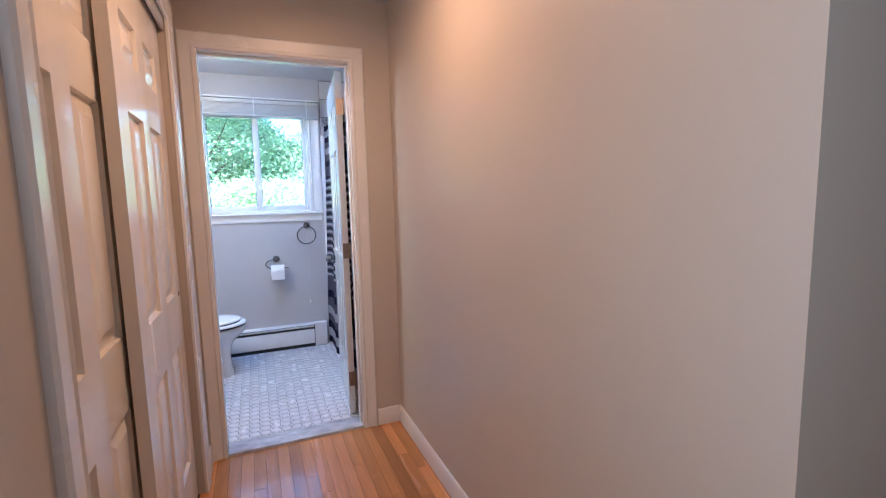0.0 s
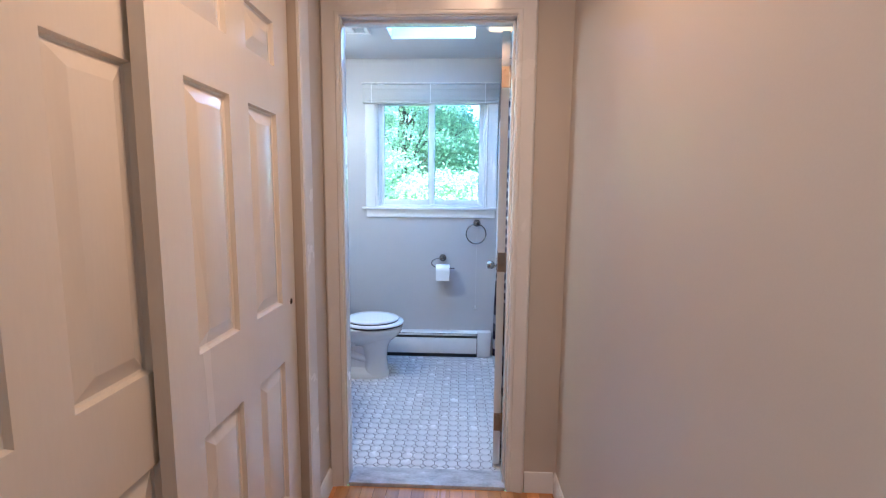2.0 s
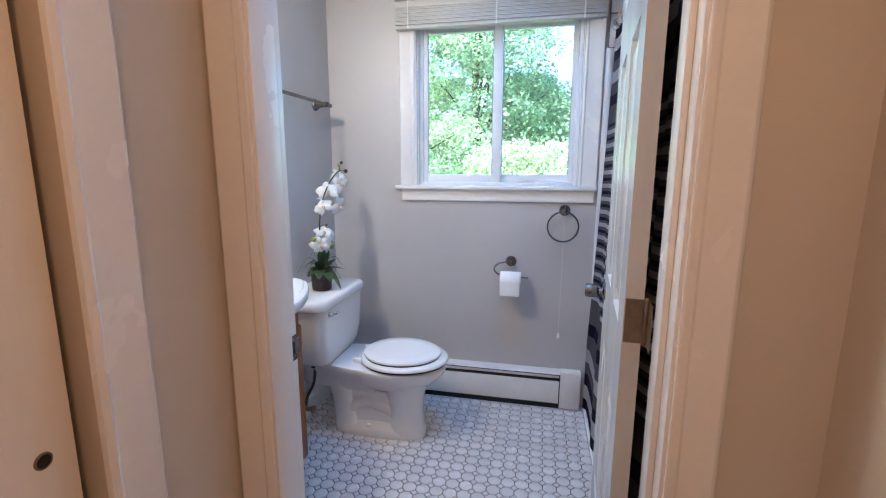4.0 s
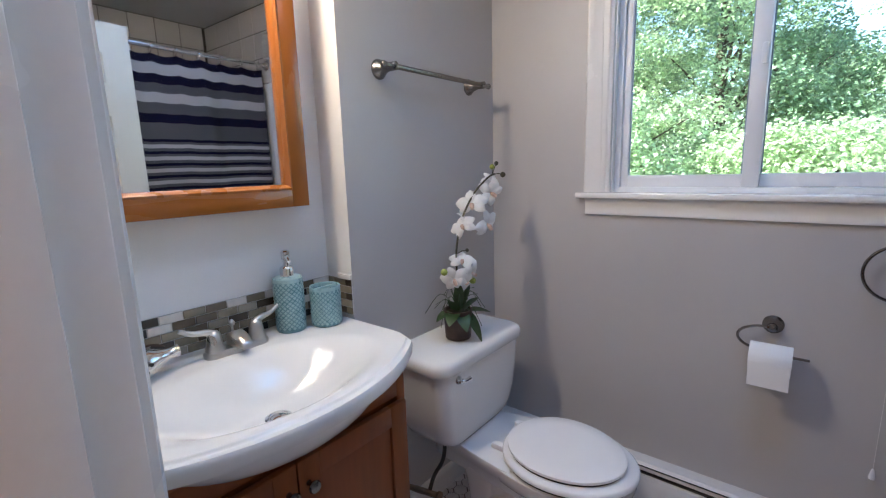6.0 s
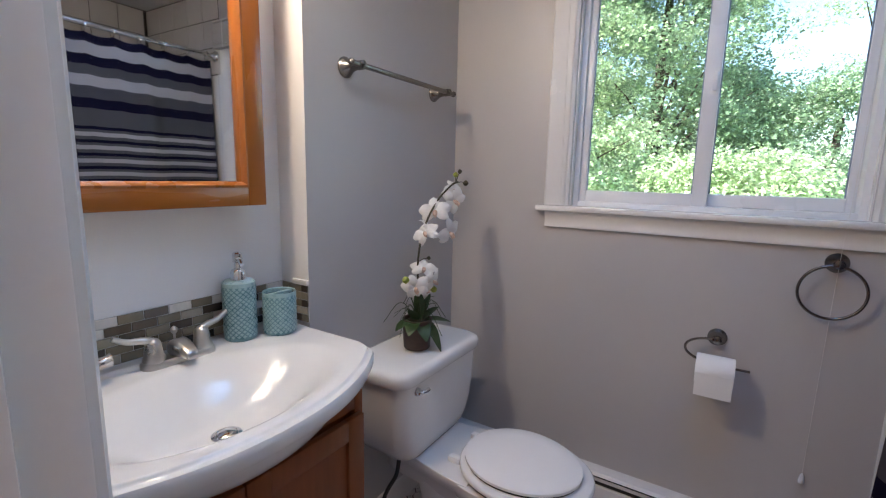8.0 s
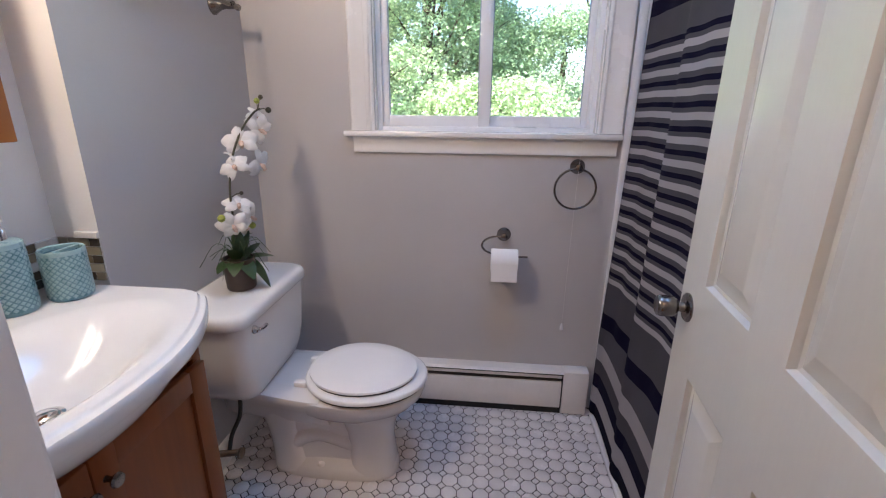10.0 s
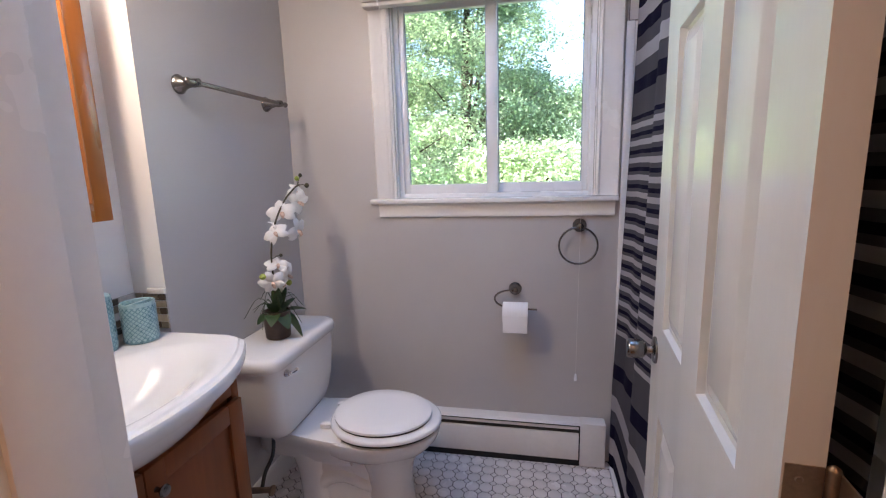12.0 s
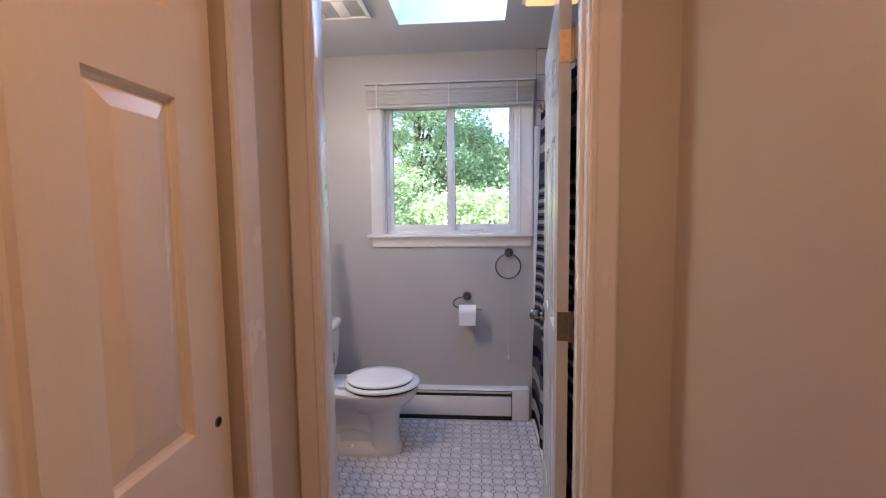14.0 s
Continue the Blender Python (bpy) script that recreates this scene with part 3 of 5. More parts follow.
# ---- baseboard heater ----
ht = thing("baseboard_heater", (0.2, W - 0.03, 0), "off-white enamelled baseboard heater with a dark slot", "heater")
HX0, HX1 = XL + 0.002, 0.772
bm = bmesh.new()
rings(bm, [[(x, W - d, z) for d, z in ((0.002, 0.190), (0.052, 0.190), (0.058, 0.186), (0.060, 0.180), (0.062, 0.186), (0.060, 0.200), (0.050, 0.209), (0.002, 0.211))] for x in (HX0, HX1)])
part("top_cover", bm, M_HEAT, ht, smooth=30)
bm = bmesh.new()
rings(bm, [[(x, W - d, z) for d, z in ((0.050, 0.034), (0.060, 0.030), (0.062, 0.036), (0.062, 0.150), (0.058, 0.157), (0.048, 0.158), (0.056, 0.150), (0.058, 0.040))] for x in (HX0, HX1)])
part("front_panel", bm, M_HEAT, ht, smooth=30)
part("back_plate", boxes((HX0, HX1, W - 0.006, W - 0.002, 0.005, 0.198)), M_FIN, ht)
part("damper", boxes((HX0, HX1, W - 0.048, W - 0.020, 0.160, 0.164)), M_FIN, ht)
part("fin_tube", boxes((HX0, HX1, W - 0.046, W - 0.008, 0.06, 0.12)), M_FIN, ht, "dark finned heating tube")
# dark strip that fills the gap between front panel and floor
part("dark_foot_strip", boxes((HX0, HX1, W - 0.058, W - 0.050, 0.0, 0.030)), M_DARK, ht)
part("damper_slot", boxes((HX0, HX1 - 0.004, W - 0.0635, W - 0.058, 0.1965, 0.1995)), M_DARK, ht)
part("end_cap", boxes((0.772, 0.882, W - 0.067, W - 0.002, 0.004, 0.216), bevel=0.006), M_HEAT, ht)
part("slot_edge", boxes((0.767, 0.7725, W - 0.063, W - 0.045, 0.03, 0.20)), M_DARK, ht)

# ---- tub, surround, curtain ----
tub = thing("bathtub", (1.3, 3.42, 0), "white enamelled alcove bathtub behind the shower curtain", "bathtub")
bm = bmesh.new()
ty0, ty1 = YF + 0.005, W - 0.004
rings(bm, [rrect(0.93, XR - 0.004, ty0, ty1, 0.004, 0.0), rrect(0.93, XR - 0.004, ty0, ty1, 0.004, 0.40), rrect(0.937, XR - 0.006, ty0 + 0.006, ty1 - 0.006, 0.01, 0.41), rrect(1.00, XR - 0.06, ty0 + 0.07, ty1 - 0.07, 0.10, 0.41), rrect(1.01, XR - 0.07, ty0 + 0.09, ty1 - 0.09, 0.10, 0.38), rrect(1.06, XR - 0.12, ty0 + 0.2, ty1 - 0.2, 0.12, 0.08)])
part("tub_shell", bm, M_CERAMIC, tub)
part("base_strip", boxes((0.899, 0.929, ty0, W - 0.068, -0.003, 0.024), bevel=0.006), M_SURR, tub, "white caulked strip along the tub foot")
sur = thing("tub_surround", (1.3, W - 0.004, 0.41), "glossy white tub wall surround", "tub surround", kind=S)
part("side_panel", boxes((0.94, XR - 0.009, W - 0.008, W - 0.001, 0.412, 1.895), bevel=0.002), M_SURR, sur)
part("edge_trim", boxes((0.912, 0.945, W - 0.014, W - 0.001, 0.03, 1.898), bevel=0.005), M_SURR, sur, "white rounded edge trim")
part("side_panel", boxes((0.94, XR - 0.009, YF + 0.001, YF + 0.008, 0.412, 1.895), bevel=0.002), M_SURR, sur)
part("back_panel", boxes((XR - 0.008, XR - 0.001, YF + 0.001, W - 0.001, 0.412, 1.895), bevel=0.002), M_SURR, sur)

rod = thing("curtain_rod", (0.958, 3.42, 2.0), "chrome shower curtain rod with rings", "curtain rod")
part("bar", tube(bmesh.new(), [(0.958, YF + 0.002, 2.0), (0.958, W - 0.002, 2.0)], 0.0125, 18), M_CHROME, rod)
for _y, _s in ((YF + 0.001, 1), (W - 0.010, -1)):
    part("flange", lathe(bmesh.new(), [(0.030, 0), (0.030, _s * 0.006), (0.018, _s * 0.018), (0.014, _s * 0.03)], (0.958, _y, 2.0), 'y', 24), M_CHROME, rod)
CY0, CY1 = 2.80, 4.165
ZTOP, ZBOT = 1.968, 0.034
seq_top = [(0.045, 0), (0.060, 2), (0.050, 0), (0.050, 1), (0.055, 2), (0.060, 1), (0.050, 0), (0.090, 1)]
per = [(0.014, 0), (0.012, 1), (0.019, 2), (0.015, 1)]
rows, z = [], ZTOP
top_h = sum(h for h, c in seq_top)
NP, MID_H = 14, 0.895
k_top, k_mid = (ZTOP - 1.530) / top_h, MID_H / (NP * sum(h for h, c in per))
k_low = (1.530 - MID_H - ZBOT) / top_h
for seq, k_ in [(seq_top, k_top)] + [(per, k_mid)] * NP + [(seq_top[::-1], k_low)]:
    for h_, c_ in seq:
        rows.append((z, z - h_ * k_, c_))
        z -= h_ * k_


def drape(u, z):
    """A point of the hanging cloth: u along the rod, broad shallow folds that deepen downwards."""
    f = (ZTOP - z) / (ZTOP - ZBOT)
    y = CY0 + (CY1 - CY0) * u
    ph = 2 * math.pi * (CY1 - y) / 0.375 - 2.2
    amp = 0.012 + 0.010 * f ** 1.4
    w = math.sin(ph - 0.75 * math.sin(ph) + 0.4 * f) + 0.16 * math.sin(2.7 * ph + 1.0 + 2.5 * f)
    x = 0.957 - 0.036 * min(1, f / 0.80) ** 1.15 + amp * w
    y += 0.012 * math.cos(ph) * f
    sag = -0.012 * abs(math.sin(math.pi * u * 11)) * (1 - f) ** 6
    x = max(x, 0.909 if y < 3.47 else 0.899)
    return (min(x, 0.99 if z > 0.45 else 0.913), min(y, W - 0.02), z + sag + 0.006 * f * math.sin(ph + 1))


bm = bmesh.new()
NU = 190
lines = [rows[0][0]]
mats_ = []
for a, b, c in rows:
    n_ = max(1, int((a - b) / 0.03))
    for j in range(n_):
        lines.append(a + (b - a) * (j + 1) / n_)
        mats_.append(c)
grid = [[bm.verts.new(drape(i / NU, zz)) for i in range(NU + 1)] for zz in lines]
for r in range(len(lines) - 1):
    for i in range(NU):
        f = bm.faces.new((grid[r][i], grid[r][i + 1], grid[r + 1][i + 1], grid[r + 1][i]))
        f.material_index = mats_[r]
cur = solid("shower_curtain", bm, [M_NAVY, M_GREY, M_LIGHT], "navy, grey and pale striped fabric shower curtain, drawn across the tub", "shower curtain", smooth=180)
md = cur.modifiers.new("cloth", 'SOLIDIFY')
md.thickness = 0.0012
for _i in range(12):
    _y = CY0 + 0.015 + (CY1 - CY0 - 0.03) * _i / 11
    part("ring", tube(bmesh.new(), [(0.958 + 0.020 * math.cos(a) - 0.003, _y + 0.004 * math.sin(a), 1.990 + 0.026 * math.sin(a)) for a in [2 * math.pi * k / 18 for k in range(18)]], 0.0022, 6, True), M_CHROME, rod)

# ---- ceiling fittings ----
cl = thing("ceiling_light", (0.905, 3.42, CE), "square ceiling light with a glowing warm glass dish", "ceiling light")
bm = bmesh.new()
rings(bm, [rrect(0.775, 1.035, 3.290, 3.550, 0.01, CE - 0.001), rrect(0.770, 1.040, 3.285, 3.555, 0.012, CE - 0.022), rrect(0.785, 1.025, 3.300, 3.540, 0.012, CE - 0.028)])
part("canopy", bm, M_SEAT, cl)
bm = bmesh.new()
rings(bm, [rrect(0.788, 1.022, 3.303, 3.537, 0.012, CE - 0.030), rrect(0.786, 1.024, 3.301, 3.539, 0.014, CE - 0.036), rrect(0.815, 0.995, 3.330, 3.510, 0.03, CE - 0.050), rrect(0.845, 0.965, 3.360, 3.480, 0.03, CE - 0.053)])
part("glass_dish", bm, M_GLOWW, cl, "frosted glass dish, lit warm")
vt = thing("ceiling_vent", (-0.10, 3.55, CE), "white slotted bathroom ceiling vent", "vent")
part("frame", boxes((-0.225, 0.025, 3.42, 3.445, CE - 0.016, CE - 0.001), (-0.225, 0.025, 3.625, 3.65, CE - 0.016, CE - 0.001), (-0.225, -0.20, 3.445, 3.625, CE - 0.016, CE - 0.001), (0.0, 0.025, 3.445, 3.625, CE - 0.016, CE - 0.001), (-0.13, -0.07, 3.445, 3.625, CE - 0.014, CE - 0.002), bevel=0.003), M_SEAT, vt)
part("backing", boxes((-0.20, 0.0, 3.445, 3.625, CE - 0.004, CE - 0.001)), M_VENTD, vt)
for _i in range(7):
    for _x0, _x1 in ((-0.20, -0.13), (-0.07, 0.0)):
        _x = _x0 + 0.006 + _i * 0.0095
        part("slat", boxes((_x, _x + 0.0035, 3.446, 3.624, CE - 0.013, CE - 0.004)), M_SEAT, vt)
sk = thing("skylight", (0.42, 3.38, 2.76), "plain skylight glazing at the top of its shaft", "skylight", kind=S)
sp = part("pane", boxes((SX0, SX1, SY0, SY1, 2.950, 2.956)), M_SKYGL, sk)
sp.visible_shadow = False
hl = thing("hall_ceiling_light", (0.60, 1.50, CE), "small round frosted hall ceiling light, lit warm", "ceiling light")
part("canopy", lathe(bmesh.new(), [(0.11, -0.001), (0.115, -0.014), (0.10, -0.022)], (0.60, 1.50, CE), 'z', 32), M_SEAT, hl)

part("glass_dome", lathe(bmesh.new(), [(0.098, -0.022), (0.100, -0.032), (0.085, -0.046), (0.050, -0.054), (0.004, -0.056)], (0.60, 1.50, CE), 'z', 32), M_GLOWH, hl, "frosted glass dome, lit warm")

# ---- vanity ----
van = thing("bathroom_vanity", (-0.48, 3.0, 0), "brown stained wooden vanity cabinet with two doors", "vanity cabinet")
VY0, VY1, VX = 2.628, 3.368, -0.325
part("carcass", boxes((XB + 0.004, VX - 0.019, VY0, VY1, 0.09, 0.70), (XB + 0.004, VX - 0.019, VY0, VY0 + 0.016, 0.70, 0.835), (XB + 0.004, VX - 0.019, VY1 - 0.016, VY1, 0.70, 0.835), (XB + 0.004, VX - 0.07, VY0 + 0.01, VY1 - 0.01, 0.0, 0.09), bevel=0.002), M_VAN, van)
part("face_frame", boxes((VX - 0.019, VX, VY0, VY0 + 0.03, 0.09, 0.835), (VX - 0.019, VX, VY1 - 0.03, VY1, 0.09, 0.835), (VX - 0.019, VX, VY0 + 0.03, VY1 - 0.03, 0.70, 0.762), (VX - 0.019, VX, VY0 + 0.03, 2.785, 0.762, 0.835), (VX - 0.019, VX, 3.215, VY1 - 0.03, 0.762, 0.835), (VX - 0.019, VX, VY0 + 0.03, VY1 - 0.03, 0.09, 0.12), bevel=0.0015), M_VAN, van)


def shaker(y0, y1, z0, z1, ky):
    x0 = VX + 0.0015
    fr = 0.058
    d = part("cabinet_door", boxes((x0, x0 + 0.019, y0, y0 + fr, z0, z1), (x0, x0 + 0.019, y1 - fr, y1, z0, z1), (x0, x0 + 0.019, y0 + fr, y1 - fr, z1 - fr, z1), (x0, x0 + 0.019, y0 + fr, y1 - fr, z0, z0 + fr), bevel=0.002), M_VAN, van, "framed cabinet door")
    part("panel", boxes((x0, x0 + 0.009, y0 + fr - 0.004, y1 - fr + 0.004, z0 + fr - 0.004, z1 - fr + 0.004)), M_VAN, d)
    bm = bmesh.new()
    lathe(bm, [(0.007, 0.0), (0.0055, 0.004), (0.0055, 0.014), (0.013, 0.019), (0.0155, 0.024), (0.013, 0.029), (0.003, 0.031)], (x0 + 0.019, ky, z1 - 0.062), 'x', 20)
    part("knob", bm, M_NICKEL, d, "round nickel knob")


shaker(VY0 + 0.016, 2.996, 0.105, 0.690, 2.972)
shaker(3.000, VY1 - 0.016, 0.105, 0.690, 3.024)

# one-piece top with its basin
top = thing("bathroom_sink", (-0.45, 3.0, 0.875), "glossy white bow-fronted vanity top with an integral basin", "sink")
TY0, TY1, TZ = 2.626, 3.370, 0.878
CBX, ABX, ABY = -0.375, 0.175, 0.285


def front_x(y):
    s = abs((y - 3.0) / 0.376)
    return -0.156 - 0.135 * s ** 2.2 - (0.055 * ((s - 0.93) / 0.07) ** 2 if s > 0.93 else 0)


def top_z(x, y, fx):
    e = math.sqrt(((x - CBX) / ABX) ** 2 + ((y - 3.0) / ABY) ** 2)
    k = max(0.0, min(1.0, (1.08 - e) / 0.85))
    k = k * k * (3 - 2 * k)
    z = TZ - 0.098 * k
    d = fx - x
    if d < 0.014:
        z -= 0.006
    elif d < 0.020:
        z -= 0.006 * (0.020 - d) / 0.006
    if x < -0.625:
        z += 0.004 * min(1, (-0.625 - x) / 0.01)
    return z


bm = bmesh.new()
NS, NR = 90, 60
gv = []
for i in range(NS + 1):
    y = TY0 + (TY1 - TY0) * (i / NS)
    fx = front_x(y)
    x0 = XB + 0.003
    ws = [j / (NR - 12) * (fx - 0.03 - x0) for j in range(NR - 11)] + [(fx - 0.03 - x0) + 0.03 * (j + 1) / 12 for j in range(12)]
    row = []
    for w_ in ws:
        x = x0 + w_
        row.append(bm.verts.new((x, y, top_z(x, y, fx))))
    gv.append(row)
for i in range(NS):
    for j in range(len(gv[0]) - 1):
        bm.faces.new((gv[i][j], gv[i + 1][j], gv[i + 1][j + 1], gv[i][j + 1]))
rim = [gv[i][-1] for i in range(NS + 1)]
bord = gv[0] + [gv[i][-1] for i in range(1, NS)] + gv[-1][::-1] + [gv[i][0] for i in range(NS - 1, 0, -1)]
prev = bord
for dz, push in ((-0.004, 0.003), (-0.012, 0.004), (-0.028, 0.003), (-0.036, -0.001), (-0.038, -0.012)):
    cur_ = []
    for v in bord:
        fy = 1 if v.co.y > TY1 - 0.001 else (-1 if v.co.y < TY0 + 0.001 else 0)
        fx_ = 1 if v.co.x > front_x(v.co.y) - 0.001 else 0
        cur_.append(bm.verts.new((v.co.x + push * fx_, v.co.y + push * (fy if fy > 0 else 0), min(v.co.z, TZ) + dz)))
    for i in range(len(bord)):
        j = (i + 1) % len(bord)
        bm.faces.new((prev[i], prev[j], cur_[j], cur_[i]))
    prev = cur_
part("basin_top", bm, M_CERAMIC, top, smooth=50)
bm = bmesh.new()
loops = []
for k in range(13):
    a = radians(90 * k / 12)
    s_, zz = math.cos(a), math.sin(a)
    loops.append([(-0.40 + (0.228 if math.cos(b) > 0 else 0.20) * s_ * math.cos(b) + 0.0, 3.0 + 0.31 * s_ * math.sin(b), TZ - 0.032 - 0.135 * zz) for b in [2 * math.pi * q / 48 for q in range(48)]])
rings(bm, loops, True, False)
part("bowl_underside", bm, M_CERAMIC, top, smooth=60)
dr = part("drain", lathe(bmesh.new(), [(0.030, 0), (0.030, 0.003), (0.024, 0.0045), (0.022, 0.002)], (CBX + 0.01, 3.0, TZ - 0.0975), 'z', 28), M_CHROME, top, "chrome basin drain")
part("stopper", lathe(bmesh.new(), [(0.018, 0.002), (0.019, 0.006), (0.014, 0.009), (0.002, 0.010)], (CBX + 0.01, 3.0, TZ - 0.0975), 'z', 24), M_CHROME, dr)

# faucet
fa = thing("faucet", (-0.605, 3.0, TZ), "brushed nickel two-handle basin faucet", "faucet")
FX, FY, FZ = -0.605, 3.036, TZ
bm = bmesh.new()
rings(bm, [rrect(FX - 0.026, FX + 0.026, FY - 0.085, FY + 0.085, 0.026, FZ), rrect(FX - 0.026, FX + 0.026, FY - 0.085, FY + 0.085, 0.026, FZ + 0.010), rrect(FX - 0.022, FX + 0.022, FY - 0.081, FY + 0.081, 0.022, FZ + 0.016)])
part("base_plate", bm, M_FAUCET, fa)
for s in (-1, 1):
    cy = FY + s * 0.056
    hd = part("handle", lathe(bmesh.new(), [(0.024, 0.014), (0.024, 0.022), (0.020, 0.030), (0.018, 0.045), (0.016, 0.058), (0.010, 0.066), (0.002, 0.068)], (FX, cy, FZ), 'z', 24), M_FAUCET, fa)
    pts = spline([(FX, cy, FZ + 0.060), (FX - 0.002, cy + s * 0.02, FZ + 0.068), (FX - 0.006, cy + s * 0.048, FZ + 0.072), (FX - 0.010, cy + s * 0.075, FZ + 0.086)], 12)
    part("lever", tube(bmesh.new(), pts, [0.010 - 0.0045 * k / 12 for k in range(13)], 12), M_FAUCET, hd)
bm = bmesh.new()
loops = []
for dx, w_, zt, zb in ((-0.024, 0.030, 0.036, 0.010), (-0.014, 0.042, 0.048, 0.010), (0.004, 0.046, 0.054, 0.010), (0.022, 0.042, 0.051, 0.012), (0.040, 0.037, 0.044, 0.014), (0.056, 0.031, 0.035, 0.014), (0.063, 0.025, 0.029, 0.016)):
    zc, hh = (zt + zb) / 2, (zt - zb) / 2
    loops.append([(FX + dx, FY + 0.5 * w_ * math.copysign(abs(math.cos(a)) ** 0.7, math.cos(a)), FZ + zc + hh * math.copysign(abs(math.sin(a)) ** 0.7, math.sin(a))) for a in [2 * math.pi * q / 20 for q in range(20)]])
rings(bm, loops)
part("spout", bm, M_FAUCET, fa, smooth=60)
part("lift_rod", lathe(bmesh.new(), [(0.003, 0.01), (0.003, 0.060), (0.007, 0.064), (0.008, 0.072), (0.003, 0.078)], (FX - 0.017, FY, FZ), 'z', 14), M_FAUCET, fa)

# soap dispenser and tumbler, teal with a raised lattice


def lattice(bm, c, r, z0, z1, nr, nz):
    """Small raised diamonds round a cylinder."""
    for k in range(nz):
        for i in range(nr):
            a = 2 * math.pi * (i + 0.5 * (k % 2)) / nr
            zc = z0 + (z1 - z0) * (k + 0.5) / nz
            hw, hh = math.pi / nr * 0.80, (z1 - z0) / nz * 0.80
            P = [(c[0] + (r + e) * math.cos(a + da), c[1] + (r + e) * math.sin(a + da), zc + dz) for da, dz, e in ((-hw, 0, 0), (0, -hh, 0), (hw, 0, 0), (0, hh, 0), (0, 0, 0.0016))]
            v = [bm.verts.new(p) for p in P]
            for q in range(4):
                bm.faces.new((v[q], v[(q + 1) % 4], v[4]))


sd = thing("soap_dispenser", (-0.618, 3.205, TZ), "teal patterned ceramic soap dispenser with a metal pump", "soap dispenser")
c = (-0.618, 3.207, TZ + 0.0005)
bo = part("bottle", lathe(bmesh.new(), [(0.039, 0.0), (0.042, 0.004), (0.042, 0.148), (0.041, 0.156), (0.036, 0.160), (0.016, 0.162)], c, 'z', 36), M_TEAL, sd)
bm = bmesh.new()
lattice(bm, c, 0.0418, c[2] + 0.010, c[2] + 0.146, 18, 20)
part("lattice", bm, M_TEAL2, bo)
part("shoulder", lathe(bmesh.new(), [(0.0422, 0.146), (0.0414, 0.1565), (0.0364, 0.1606), (0.016, 0.1626)], c, 'z', 36), M_TEAL2, bo)
pu = part("pump", lathe(bmesh.new(), [(0.0195, 0.161), (0.0195, 0.184), (0.015, 0.190), (0.0085, 0.193), (0.0085, 0.208), (0.0120, 0.211), (0.0125, 0.232), (0.008, 0.236)], c, 'z', 24), M_CHROME, sd, "shiny metal pump")
part("nozzle", tube(bmesh.new(), spline([(c[0], c[1], c[2] + 0.219), (c[0] + 0.025, c[1] - 0.010, c[2] + 0.219), (c[0] + 0.044, c[1] - 0.017, c[2] + 0.210)], 8), [0.0075 - 0.003 * k / 8 for k in range(9)], 10), M_CHROME, pu)
tm = thing("toothbrush_holder", (-0.57, 3.298, TZ), "teal patterned ceramic toothbrush holder with a slotted top", "toothbrush holder")
c = (-0.573, 3.300, TZ + 0.0005)
cu = part("cup", lathe(bmesh.new(), [(0.041, 0.0), (0.0445, 0.004), (0.045, 0.116), (0.0435, 0.119), (0.040, 0.117), (0.040, 0.085)], c, 'z', 36), M_TEAL, tm)
bm = bmesh.new()
lattice(bm, c, 0.0447, c[2] + 0.008, c[2] + 0.108, 20, 15)
part("lattice", bm, M_TEAL2, cu)
part("rim", lathe(bmesh.new(), [(0.0453, 0.108), (0.0454, 0.1165), (0.0437, 0.1195), (0.0398, 0.1173), (0.0398, 0.108)], c, 'z', 36, caps=False), M_TEAL2, cu)
bm = boxes((c[0] - 0.005, c[0] + 0.005, c[1] - 0.041, c[1] + 0.041, c[2] + 0.108, c[2] + 0.1165), bevel=0.002)
part("bridge", bm, M_TEAL2, tm)

# small silver ocarina with a cord
oc = thing("silver_ocarina", (-0.60, 2.82, TZ), "silver glazed fish-shaped ocarina with finger holes and a brown cord", "ornament")
bm = bmesh.new()
bodyp = [(0.004, -0.062), (0.010, -0.058), (0.014, -0.045), (0.024, -0.028), (0.030, -0.008), (0.028, 0.012), (0.018, 0.030), (0.011, 0.046), (0.010, 0.060), (0.012, 0.066), (0.003, 0.068)]
rings(bm, [[(-0.602 + 1.30 * r * math.cos(a), 2.815 + 1.2 * h, TZ + 0.040 + (0.010 * abs(h) / 0.06 - 0.004) + 1.24 * r * math.sin(a)) for a in [2 * math.pi * q / 24 for q in range(24)]] for r, h in bodyp])
ob_ = part("body", bm, M_SILVER, oc, smooth=60)
for dy, dz in ((-0.012, 0.014), (0.004, 0.004), (-0.006, -0.012)):
    part("finger_hole", lathe(bmesh.new(), [(0.0042, -0.004), (0.0042, 0.0015)], (-0.602 + 0.0365, 2.822 + dy, TZ + 0.040 + dz), 'x', 12), M_DARK, ob_)
part("mouthpiece", tube(bmesh.new(), [(-0.615, 2.800, TZ + 0.035), (-0.640, 2.790, TZ + 0.034), (-0.655, 2.787, TZ + 0.034)], [0.012, 0.009, 0.008], 14), M_SILVER, ob_)
part("cord", tube(bmesh.new(), spline([(-0.555, 2.765, TZ + 0.003), (-0.562, 2.785, TZ + 0.035), (-0.578, 2.800, TZ + 0.072), (-0.602, 2.830, TZ + 0.078), (-0.612, 2.870, TZ + 0.062), (-0.598, 2.836, TZ + 0.079), (-0.575, 2.795, TZ + 0.068), (-0.556, 2.778, TZ + 0.03), (-0.548, 2.758, TZ + 0.003)], 40), 0.0022, 6), M_CORD, oc, "thin brown cord")

